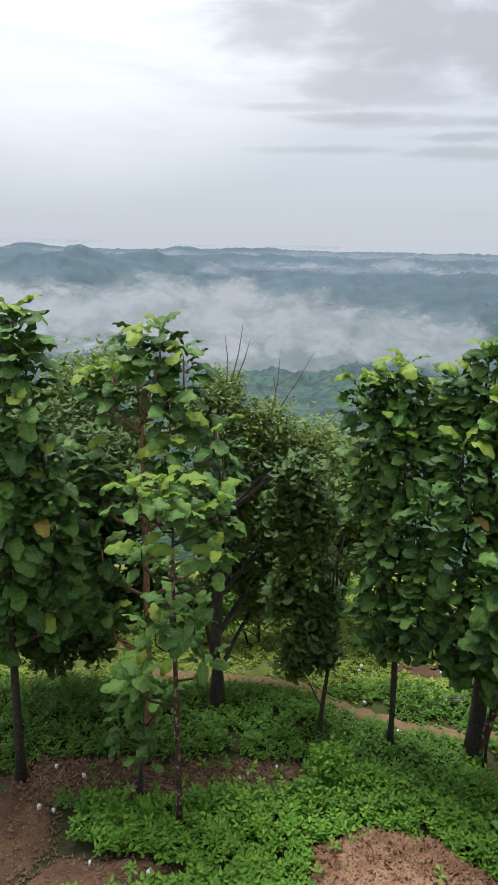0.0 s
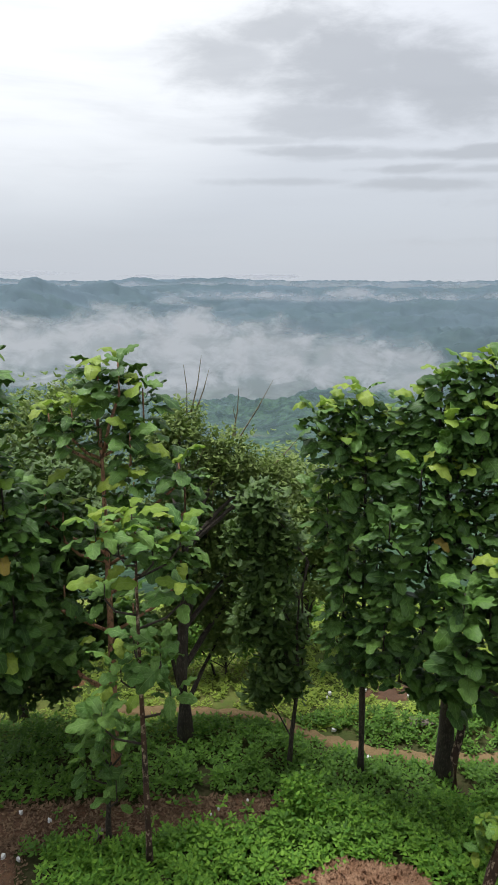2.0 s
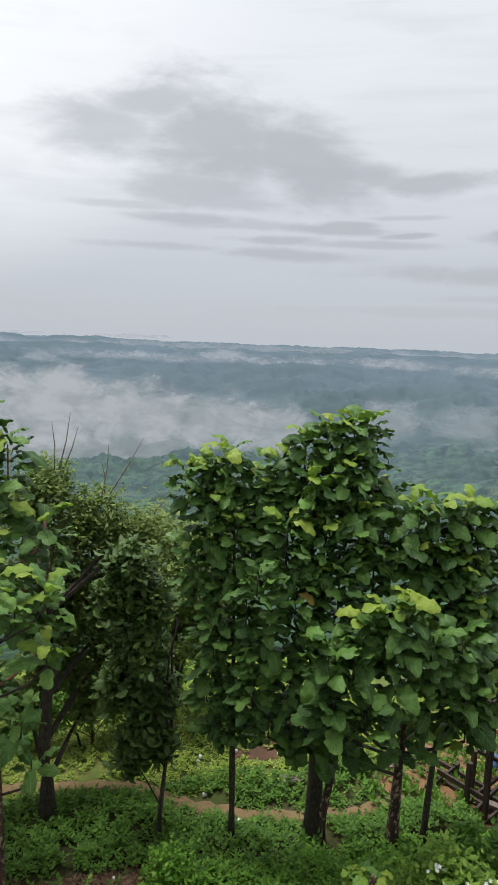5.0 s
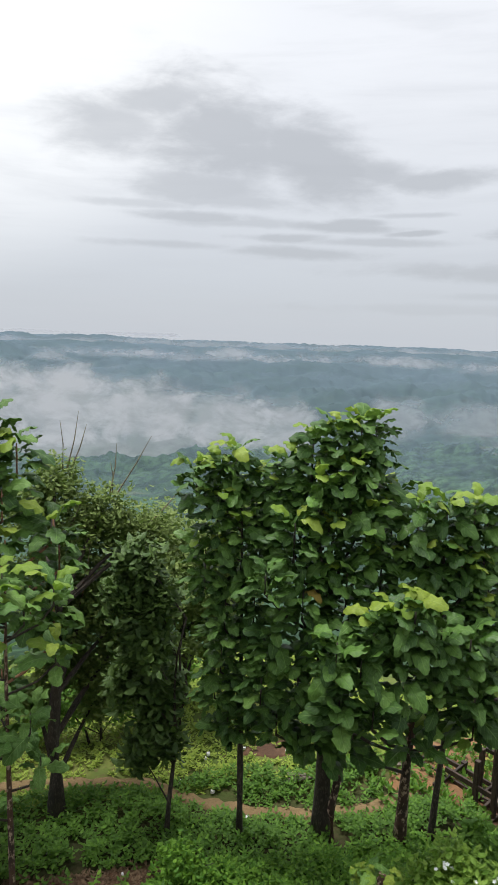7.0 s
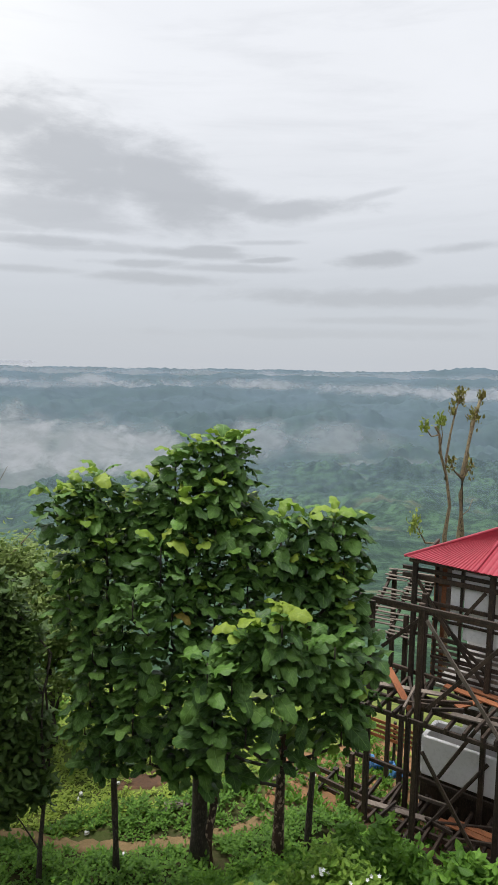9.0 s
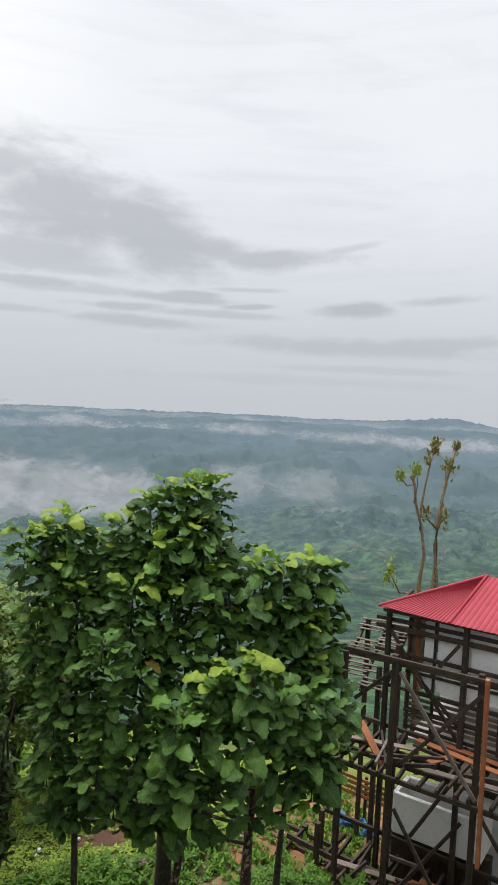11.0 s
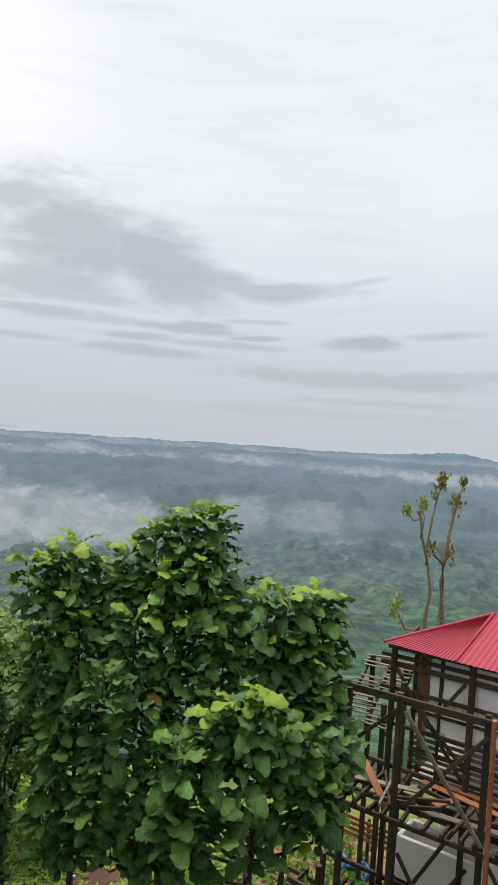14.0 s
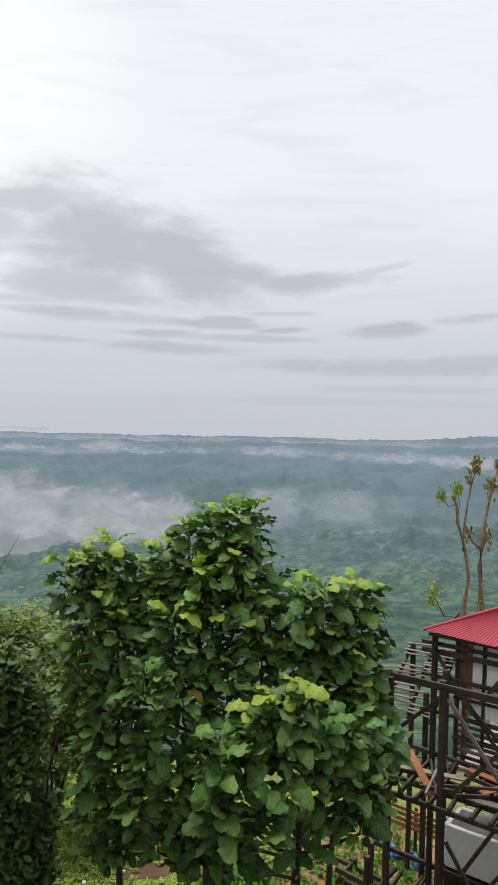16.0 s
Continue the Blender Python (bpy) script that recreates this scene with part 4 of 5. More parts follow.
for fx_, fy_, seed_, sz in ((4.7, 6.0, 51, .2), (5.3, 5.35, 52, .22), (5.75, 4.7, 53, .2), (4.35, 6.2, 54, .17)):
    bushy("weed_clump", "tall broad-leaved weeds at the foot of the timber frame", "weeds", (fx_, fy_), ((fx_, fy_, .30, .30), (fx_ + .25, fy_ - .1, .22, .28), (fx_ - .22, fy_ + .1, .2, .26), (fx_ + .05, fy_ + .2, .4, .22)), WEED_LEAF, 700, sz, BARK_DARK, 0.012, seed_, stems=3, group="weeds by the frame")
LIGHT_LEAF = leaf_material("light green shrub leaf", (0.20, 0.38, 0.05), (0.42, 0.62, 0.10), (0.4, 0.6, 0.15), 0.5, 0.3, "island")
flower_bush = bushy("flowering_shrub", "green shrub with scattered white flowers", "shrub", (3.6, 5.15),
                    ((3.55, 5.1, .55, .42), (3.9, 5.3, .6, .42), (3.25, 5.2, .55, .36), (3.6, 5.5, .8, .40), (3.95, 5.0, .4, .38), (3.3, 5.5, .6, .36), (3.7, 4.9, .3, .36)), LIGHT_LEAF, 4200, 0.115, BARK_DARK, 0.02, 37, stems=4)
frng = random.Random(4)
for k in range(26):
    cx, cy, cz, cr = frng.choice(((3.55, 5.1, .55, .42), (3.9, 5.3, .6, .42), (3.25, 5.2, .55, .36), (3.6, 5.5, .8, .40), (3.95, 5.0, .4, .38), (3.3, 5.5, .6, .36)))
    a, e = frng.uniform(3.4, 6.0), frng.uniform(0.2, 1.3)
    p = Vector((cx + cr * math.cos(a) * math.cos(e), cy + cr * math.sin(a) * math.cos(e), cz + cr * math.sin(e))) * U - flower_bush.location
    bm = bmesh.new()
    c = bm.verts.new((0, 0, 0))
    for q in range(5):
        t0 = q * 1.2566
        pts = [bm.verts.new((0.027 * math.cos(t0 + d) * s, 0.027 * math.sin(t0 + d) * s, h)) for d, s, h in ((-0.5, 0.8, 0.008), (0, 1.15, 0.012), (0.5, 0.8, 0.008))]
        bm.faces.new((c, *pts))
    f = part("flower", bm, PETAL, flower_bush, "small white flower" if k == 0 else "")
    f.matrix_basis = Matrix.Translation(p) @ pose(0, 0, 0, frng.uniform(10, 60), frng.uniform(-20, 20), frng.uniform(-60, 60))


# ---- soil, path and ground cover ----
def patch(name, label, outline, material, rise=0.03, seed=0, dome=0.0, kind="structure", category="soil"):
    """A patch of bare earth draped on the ground, with a ragged edge; outline in plan units."""
    pts = np.array(outline, float) * U
    mid = pts.mean(0)
    rng = np.random.default_rng(seed)
    n = 72
    tt = np.linspace(0, len(pts), n, endpoint=False)
    i = tt.astype(int)
    f = (tt - i)[:, None]
    rim = pts[i % len(pts)] * (1 - f) + pts[(i + 1) % len(pts)] * f
    ang = np.linspace(0, 6.283, n, endpoint=False)
    rim = mid + (rim - mid) * (1 + 0.22 * (fbm(np.cos(ang) * 5 + 20, np.sin(ang) * 5 + seed, 4, seed) - 0.5))[:, None]
    rings = 14
    verts = []
    for k in range(rings + 1):
        s = (k + 0.001) / rings
        p = mid + (rim - mid) * s
        lump = 0.035 * (fbm(p[:, 0] * 5, p[:, 1] * 5, 4, seed) - 0.5)
        edge = np.clip((1 - s) * 6, 0, 1)
        z = height(p[:, 0], p[:, 1]) + edge * (rise + lump) - 0.03 * (1 - edge) + dome * (1 - s ** 2) * (0.8 + 0.4 * fbm(p[:, 0] * 2, p[:, 1] * 2, 3, seed))
        verts.append(np.c_[p, z])
    idx = np.arange((rings + 1) * n).reshape(rings + 1, n)
    ob = put(name, raw_mesh(name, np.concatenate(verts), quads(idx, True)[:, ::-1]), material, smooth=True)
    return tagged(ob, label, category, kind=kind), rim


def strip(points, width, seed):
    """Outline of a strip along points, in plan units."""
    rr = random.Random(seed)
    a, b = [], []
    for i, p in enumerate(points):
        d = (Vector(points[min(i + 1, len(points) - 1)]) - Vector(points[max(i - 1, 0)])).normalized()
        w = width * rr.uniform(0.7, 1.25) / 2
        a.append((p[0] - d.y * w, p[1] + d.x * w))
        b.append((p[0] + d.y * w, p[1] - d.x * w))
    return a + b[::-1]


PATH_LINE = [(-1.6, 9.1), (-.28, 8.93), (.78, 8.75), (1.43, 8.2), (2.12, 7.85), (2.82, 7.68), (3.6, 7.6), (4.6, 7.9)]


def path_strip():
    verts, n = [], 60
    for k in range(n):
        s = k / (n - 1) * (len(PATH_LINE) - 1)
        i = min(len(PATH_LINE) - 2, int(s))
        a, b = Vector(PATH_LINE[i]), Vector(PATH_LINE[i + 1])
        p, d = a.lerp(b, s - i) * U, (b - a).normalized()
        w = 0.125 * U * (0.8 + 0.7 * value_noise(np.array([k * 0.35]), np.array([0.5]), 3)[0])
        for j in range(7):
            o = (j - 3) / 3
            q = p + Vector((-d.y, d.x)) * o * w * (1 + 0.3 * math.sin(k * 1.7 + j))
            verts.append((q.x, q.y, hz(q.x, q.y) + (0.03 if abs(o) < 0.9 else -0.03) + 0.012 * math.sin(k * 2.1 + j * 1.3)))
    return raw_mesh("dirt_path", verts, quads(np.arange(n * 7).reshape(n, 7))[:, ::-1])


tagged(put("dirt_path", path_strip(), TRODDEN, smooth=True), "trodden brown earth footpath through the grass", "path", kind="structure")
BARE = [patch("bare_soil", "bare red-brown soil with scraps", [(-3.6, 5.0), (-2.2, 5.2), (-1.9, 5.75), (-2.05, 6.3), (-2.3, 6.75), (-3.6, 6.9)], SOIL, seed=2),
        patch("bare_soil", "bare red-brown soil with scraps", [(-2.3, 5.0), (-1.0, 5.1), (-.4, 5.35), (-.9, 5.6), (-1.9, 5.6)], SOIL, seed=3),
        patch("bare_soil", "dark heap of old leaves and scraps", [(-.8, 6.55), (.3, 6.45), (.95, 6.7), (.85, 7.1), (.1, 7.05), (-.8, 7.1)], SOIL, 0.05, 5),
        patch("clay_bank", "orange clay bank at the garden's edge", [(-3.8, 9.6), (-2.3, 9.5), (-1.9, 9.8), (-2.3, 10.3), (-3.6, 10.3)], CLAY, 0.04, 6, 0.05),
        patch("bare_soil", "dark soil with old leaves under the trees", [(-2.6, 6.4), (-1.6, 6.3), (-.6, 6.42), (-.5, 7.0), (-1.4, 7.1), (-2.6, 7.1)], SOIL, 0.02, 15),
        patch("bare_soil", "patch of reddish soil in the grass", [(2.2, 9.2), (2.7, 9.0), (3.2, 9.1), (3.1, 9.5), (2.4, 9.5)], SOIL, seed=7),
        patch("bare_soil", "trodden clay round the timber frame", [(3.8, 7.9), (5.2, 7.4), (7.4, 6.9), (9.5, 7.2), (9.6, 10.0), (6.8, 10.6), (4.7, 9.4)], CLAY, seed=8),
        patch("bare_soil", "dark bare soil under the timber frame", [(4.9, 7.6), (5.6, 6.2), (6.74, 4.9), (8.6, 6.0), (7.6, 7.9), (6.2, 8.6)], SOIL, seed=12),
        patch("gravel_heap", "low heap of red-brown chippings", [(.5, 4.5), (2.6, 4.5), (2.45, 5.35), (2.0, 5.85), (1.3, 6.0), (.65, 5.7)], GRIT, 0.06, 9, 0.24, "stuff", "heap")]


def inside(px_, py_, poly):
    hit = np.zeros(len(px_), bool)
    x1, y1 = poly[-1]
    for x2, y2 in poly:
        hit ^= ((y1 > py_) != (y2 > py_)) & (px_ < (x2 - x1) * (py_ - y1) / (y2 - y1 + 1e-9) + x1)
        x1, y1 = x2, y2
    return hit


def near_path(x, y):
    best = np.full(len(x), 1e9)
    for a, b in zip(PATH_LINE, PATH_LINE[1:]):
        a, b = np.array(a) * U, np.array(b) * U
        d = b - a
        t = np.clip(((x - a[0]) * d[0] + (y - a[1]) * d[1]) / (d @ d), 0, 1)
        best = np.minimum(best, np.hypot(x - a[0] - t * d[0], y - a[1] - t * d[1]))
    return best


def ground_cover(name, label, count, box, size, material, seed, lift, thin=0.35, grain=1.3):
    """Creeping plants: sprays of small leaves, thicker and thinner in patches, none on path or soil."""
    rng = np.random.default_rng(seed)
    k = count // 8
    x, y = rng.uniform(box[0], box[1], k) * U, rng.uniform(box[2], box[3], k) * U
    ok = (fbm(x * grain, y * grain, 3, seed) > thin) & (near_path(x, y) > rng.uniform(0.05, 0.20, k) * U)
    for _, rim in BARE:
        ok &= ~inside(x, y, rim.tolist()) | (rng.random(k) < 0.05)
    x, y = x[ok], y[ok]
    tall = lift * (0.25 + 1.5 * fbm(x * 1.7, y * 1.7, 3, seed + 50))
    tall = tall * np.clip(0.15 + near_path(x, y) / 0.9, 0.15, 1)
    n = len(x)
    hub = np.c_[x, y, height(x, y) + tall * rng.uniform(0.3, 1.0, n) + 0.02]
    turn = np.repeat(rng.uniform(0, 6.28, n), 8) + np.tile(np.arange(8) * 2.4, n) + rng.normal(0, 0.25, n * 8)
    big = np.repeat(size * rng.uniform(0.7, 1.3, n), 8) * rng.uniform(0.65, 1.15, n * 8)
    p = np.repeat(hub, 8, 0) + np.c_[np.cos(turn), np.sin(turn), np.zeros(n * 8)] * big[:, None] * 0.15
    p[:, 2] += np.tile(np.linspace(-0.55, 0.25, 8), n) * big
    v, f, uv = small_leaves(p, np.tile(np.linspace(0.2, -0.3, 8), n), big, rng, 0.4, 0.15, turn)
    return tagged(put(name, raw_mesh(name, v, f, uv), material, smooth=True), label, "ground plants", kind="stuff")


ground_cover("ground_cover", "bright green creeping ground plants", 52000, (-1.75, 5.6, 4.4, 6.85), 0.088, FRESH_LEAF, 61, 0.27, 0.26)
ground_cover("ground_cover", "green weeds in the shade under the trees", 46000, (-4.8, 5.8, 6.2, 8.7), 0.092, WEED_LEAF, 62, 0.24, 0.31)
ground_cover("ground_cover", "thin grass and weeds beyond the path", 72000, (-5.5, 8.0, 8.4, 13.5), 0.085, GRASS_LEAF, 63, 0.09, 0.26)


def loose_weeds(count, box, size, material, seed):
    """Single tufts of weeds growing on the trodden clay."""
    rng = np.random.default_rng(seed)
    x, y = rng.uniform(box[0], box[1], count) * U, rng.uniform(box[2], box[3], count) * U
    ok = fbm(x * 0.9, y * 0.9, 3, seed) > 0.46
    x, y = np.repeat(x[ok], 9), np.repeat(y[ok], 9)
    n = len(x)
    p = np.c_[x + rng.normal(0, .06, n), y + rng.normal(0, .06, n), height(x, y) + 0.05 + rng.uniform(0, .10, n)]
    v, f, uv = small_leaves(p, np.full(n, -0.5), size * rng.uniform(0.6, 1.4, n), rng, 0.9)
    return tagged(put("ground_cover", raw_mesh("ground_cover", v, f, uv), material, smooth=True), "weeds growing in tufts on trodden clay", "ground plants", kind="stuff")


loose_weeds(650, (3.8, 8.5, 6.8, 10.5), 0.12, WEED_LEAF, 66)


def scatter(name, label, category, outline, count, size, material, seed, up=0.035):
    """Dead leaves and clods lying on a patch of soil; outline in metres."""
    rng = np.random.default_rng(seed)
    rim = np.array(outline)
    mid = rim.mean(0)
    q = mid + (rim[rng.integers(0, len(rim), count)] - mid) * np.sqrt(rng.random(count))[:, None] * 1.08
    v, f, uv = small_leaves(np.c_[q, height(q[:, 0], q[:, 1]) + up], np.zeros(count), size * rng.uniform(0.4, 1.5, count), rng, 0.5)
    return tagged(put(name, raw_mesh(name, v, f, uv), material), label, category, kind="stuff")


DEAD_LEAF = leaf_material("dead brown leaf", (0.10, 0.055, 0.03), (0.26, 0.17, 0.10), (0.3, 0.22, 0.14), 0.8, 0.05, "island")
for k, n, s in ((0, 1500, .05), (1, 900, .05), (2, 1500, .08), (4, 2000, .07)):
    scatter("dead_leaves", "dead brown leaves and clods on bare soil", "dead leaves", BARE[k][1], n, s, DEAD_LEAF, 90 + k, 0.04 if k < 2 else 0.06)


# ---- timber frame under construction, with a red-roofed building behind ----
FU, FV, FO = Vector((0.51, -0.86, 0)), Vector((0.86, 0.51, 0)), Vector((5.7, 6.72, 0))


def fp(k, m, z):
    """A place in the frame: k along its front, m back from it, z up, in plan units; in metres."""
    return (FO + FU * k + FV * m + Vector((0, 0, z))) * U


def foot_of(k, m):
    p = fp(k, m, 0)
    return hz(p.x, p.y) / U - 0.05


frame_thing = thing("timber_frame", "open dark timber frame of a platform under construction", "timber frame", at=fp(0, 0, foot_of(0, 0)))
f0 = Matrix.Translation(-frame_thing.location)


def stick(name, a, b, w=0.10, h=0.10, mat=None, parent=None, label=""):
    """One timber of the frame between two places of the frame."""
    par = parent or frame_thing
    o = Vector(par.location)
    return part(name, beam(bmesh.new(), fp(*a) - o, fp(*b) - o, w, h), mat or TIMBER, par, label)


for k, m, top in ((-1.06, 0, 0.42), (-0.79, 0, 2.87), (-.1, 0, 2.98), (.98, 0, 3.0), (2.1, 0, 3.0), (-0.55, .86, 3.28), (0.53, .86, 3.28), (1.6, .86, 3.28), (-1.2, .86, 0.35), (-0.3, .62, 2.9), (-1.25, .5, 0.3)):
    stick("post", (k, m, foot_of(k, m)), (k, m, top), 0.092, 0.092)
# front rails
stick("rail", (-1.15, -.06, 2.93), (2.1, -.06, 2.95), 0.05, 0.07)
stick("rail", (-1.05, .06, 2.85), (2.1, .06, 2.87), 0.05, 0.08)
stick("rail", (-1.05, -.07, 1.41), (2.1, -.07, 1.39), 0.05, 0.085)
stick("rail", (-1.05, -.08, -.36), (2.1, -.08, -.35), 0.05, 0.085)
stick("rail", (-1.5, -.05, 0.10), (-0.77, .02, 0.0), 0.05, 0.10)
# back rails
for z, h in ((3.14, 0.07), (3.03, 0.09), (2.69, 0.07), (2.2, 0.06)):
    stick("rail", (-0.75, .90, z), (2.1, .90, z), 0.05, h)
stick("rail", (-0.85, .92, 1.62), (2.1, .92, 1.5), 0.06, 0.085)
stick("rail", (-1.4, .92, 0.05), (2.1, .92, 0.0), 0.06, 0.085)
# floor joists of the two platforms
jr = random.Random(8)
for z, k0 in ((1.46, -1.0), (-.30, -1.15)):
    k = k0
    while k < 2.1:
        stick("joist", (k, -.12, z + jr.uniform(-.02, .02)), (k + jr.uniform(-.1, .12), 1.0, z + .05 + jr.uniform(-.03, .03)), 0.05, 0.09)
        k += jr.uniform(0.15, 0.27)
    for m in (.3, .58):
        stick("bearer", (k0, m, z - .03), (2.1, m, z - .03), 0.06, 0.10)
for m in (-.1, .3, .67):
    stick("rail", (-2.15, m, -.25), (-1.0, m, -.30), 0.05, 0.09)
for k in (-2.1, -1.6):
    stick("joist", (k, -.15, -.22), (k, .75, -.20), 0.05, 0.08)
    stick("post", (k, .67, foot_of(k, .67)), (k, .67, -.15), 0.10, 0.10)
    stick("post", (k, -.1, foot_of(k, -.1)), (k, -.1, -.15), 0.10, 0.10)
# cross bracing
for a, b in (((0.0, -.08, 2.8), (1.02, -.10, 1.5)), ((1.0, -.05, 2.75), (0.05, -.05, 1.62)), ((0.02, -.09, 1.05), (.85, -.1, -.15)), ((-1.05, 0, 2.72), (-.72, 0, 2.3)), ((-.1, .05, 2.78), (-.65, .05, 2.25)),
             ((1.05, 0, 1.3), (2.0, 0, 0)), ((-.5, .84, 3.0), (.0, .84, 2.3)), ((.45, .84, 3.0), (.1, .84, 2.5)), ((-.2, .86, 2.6), (.5, .86, 1.7)), ((.5, .7, 1.2), (.05, .5, .4)), ((.5, .86, 1.9), (-.4, .86, 2.7)), ((1.6, .86, 3), (1.1, .86, 2.0)),
             ((-.05, .3, -.3), (.6, .9, .6)), ((-.9, .0, -.9), (-.2, .2, -.35)), ((.1, .2, -.9), (.9, .1, -.3))):
    stick("brace", a, b, 0.035, 0.065, GREY_WOOD if a == (0.0, -.08, 2.8) else None)
# odd lengths of timber lying across the joists
for i in range(22):
    z = 1.55 if i % 3 else -.2
    k, m, turn = jr.uniform(-.8, 1.6), jr.uniform(.05, .9), jr.uniform(-.5, .5) + (1.57 if i % 2 else 0)
    half = jr.uniform(.15, .5)
    stick("joist", (k - half * math.cos(turn), max(-.1, m - half * math.sin(turn)), z), (k + half * math.cos(turn), min(1.0, m + half * math.sin(turn)), z + jr.uniform(0, .06)), 0.045, 0.07, jr.choice((None, None, None, GREY_WOOD)))
stick("plank", (1.10, -.13, .75), (1.08, -.13, 3.0), 0.10, 0.06, PLANK, None, "orange upright plank")
# loose boards on the platforms
for a, b, mat, name in (((-.72, .45, 1.78), (-.2, .1, 1.42), PLANK, "orange plank leaning on the timber frame"), ((-.85, .35, 1.56), (.1, .55, 1.58), GREY_WOOD, "pale plank lying on the timber frame"),
                        ((.0, .75, 1.62), (1.3, .6, 1.57), PLANK, "orange plank lying on the timber frame"), ((.3, .85, 1.62), (1.7, .75, 1.58), PLANK, "orange plank lying on the timber frame"), ((.3, .35, 1.56), (.55, .75, 1.58), PLANK, "orange plank lying on the timber frame"),
                        ((.1, .5, -.2), (1.6, .45, -.22), PLANK, "orange plank lying on the timber frame"), ((.2, .6, -.2), (1.6, .58, -.21), PLANK, "orange plank lying on the timber frame"), ((-.9, .3, -.22), (.3, .5, -.22), GREY_WOOD, "pale plank lying on the timber frame"),
                        ((.3, .15, 1.55), (1.3, .3, 1.54), GREY_WOOD, "pale plank lying on the timber frame")):
    o = fp(*a)
    ob = part("plank", beam(bmesh.new(), Vector((0, 0, 0)), fp(*b) - o, 0.14, 0.03), mat)
    ob.location = o
    tagged(ob, name, "plank", "loose planks")

# building behind the frame
house = thing("house", "small white-walled house with a red sheet roof", "house", at=fp(.8, 1.6, foot_of(.8, 1.6)))


def slab(name, corners, thick, mat, parent, label=""):
    """A flat panel between four corners (metres), with thickness."""
    o = Vector(parent.location)
    bm = bmesh.new()
    c = [Vector(p) - o for p in corners]
    n = (c[1] - c[0]).cross(c[3] - c[0]).normalized() * thick / 2
    a, b = [bm.verts.new(p + n) for p in c], [bm.verts.new(p - n) for p in c]
    bm.faces.new(a)
    bm.faces.new(b[::-1])
    for i in range(4):
        bm.faces.new((a[i], b[i], b[(i + 1) % 4], a[(i + 1) % 4]))
    bmesh.ops.bevel(bm, geom=bm.edges[:], offset=thick * 0.15, segments=1, affect="EDGES")
    bmesh.ops.recalc_face_normals(bm, faces=bm.faces[:])
    return part(name, bm, mat, parent, label)


for k0, k1 in ((-.06, .10), (.13, .48), (.58, .98), (1.01, 1.5), (1.53, 2.2)):
    slab("wall_panel", [fp(k0, .98, 2.24), fp(k1, .98, 2.24), fp(k1, .98, 3.2), fp(k0, .98, 3.2)], 0.05, PLASTER, house)
for i in range(8):
    stick("wall_slat", (-.3, .97, 1.58 + i * .083), (2.2, .97, 1.58 + i * .083 + jr.uniform(-.02, .02)), 0.03, 0.06, (GREY_WOOD, None, GREY_WOOD)[i % 3], house)
for k, z0_ in ((-.28, 1.5), (-.17, 1.6)):
    stick("door_post", (k, 1.0, z0_), (k, 1.0, 3.2), 0.05, 0.08, PLANK, house, "raw orange door post")
stick("door_head", (-.3, 1.0, 2.95), (-.1, 1.0, 2.97), 0.05, 0.08, PLANK, house)
stick("door_brace", (-.3, 1.02, 2.3), (-.1, 1.02, 2.9), 0.04, 0.06, GREY_WOOD, house)
for k in (-.26, .095, .53, .995, 1.515):
    stick("batten", (k, .96, 1.4), (k, .96, 3.25), 0.05, 0.05, None, house)
for z in (2.45, 1.9):
    stick("batten", (-.3, .945, z), (2.2, .945, z), 0.04, 0.05, None, house)
slab("side_wall", [fp(-.30, 1.05, 2.35), fp(-.30, 2.6, 2.35), fp(-.30, 2.6, 2.8), fp(-.30, 1.05, 3.2)], 0.06, GREY_WOOD, house)
slab("back_wall", [fp(-.3, 2.64, foot_of(0, 2.6)), fp(2.2, 2.64, foot_of(0, 2.6)), fp(2.2, 2.64, 2.8), fp(-.3, 2.64, 2.8)], 0.1, PLASTER, house)
slab("lower_wall", [fp(.05, 1.8, foot_of(.5, 1.8)), fp(2.2, 1.8, foot_of(.5, 1.8)), fp(2.2, 1.8, 1.38), fp(.05, 1.8, 1.38)], 0.12, PLASTER, house)
slab("floor_slab", [fp(-.3, 1.1, 1.42), fp(2.2, 1.1, 1.42), fp(2.2, 2.6, 1.42), fp(-.3, 2.6, 1.42)], 0.08, CONCRETE, house)


def roof_sheet(name, a, b, c, d, ribs, label=""):
    """A ribbed metal sheet: eave a to b, top d to c, ribs running up the slope."""
    o = Vector(house.location)
    bm = bmesh.new()
    a, b, c, d = (Vector(p) - o for p in (a, b, c, d))
    n = (b - a).cross(d - a).normalized()
    if n.z < 0:
        n = -n
    cols = []
    for i in range(ribs * 6 + 1):
        s = i / (ribs * 6)
        lift = (0.0, 0.0, 0.0, 0.008, 0.013, 0.008)[i % 6]
        cols.append([(bm.verts.new(a.lerp(b, s).lerp(d.lerp(c, s), t) + n * (lift + 0.006)), bm.verts.new(a.lerp(b, s).lerp(d.lerp(c, s), t) + n * (lift - 0.006))) for t in (0, 0.5, 1)])
    for p, q in zip(cols, cols[1:]):
        for t in (0, 1):
            bm.faces.new((p[t][0], q[t][0], q[t + 1][0], p[t + 1][0]))
            bm.faces.new((p[t][1], p[t + 1][1], q[t + 1][1], q[t][1]))
        bm.faces.new((p[0][0], p[0][1], q[0][1], q[0][0]))
    return part(name, bm, RED_ROOF, house, label)


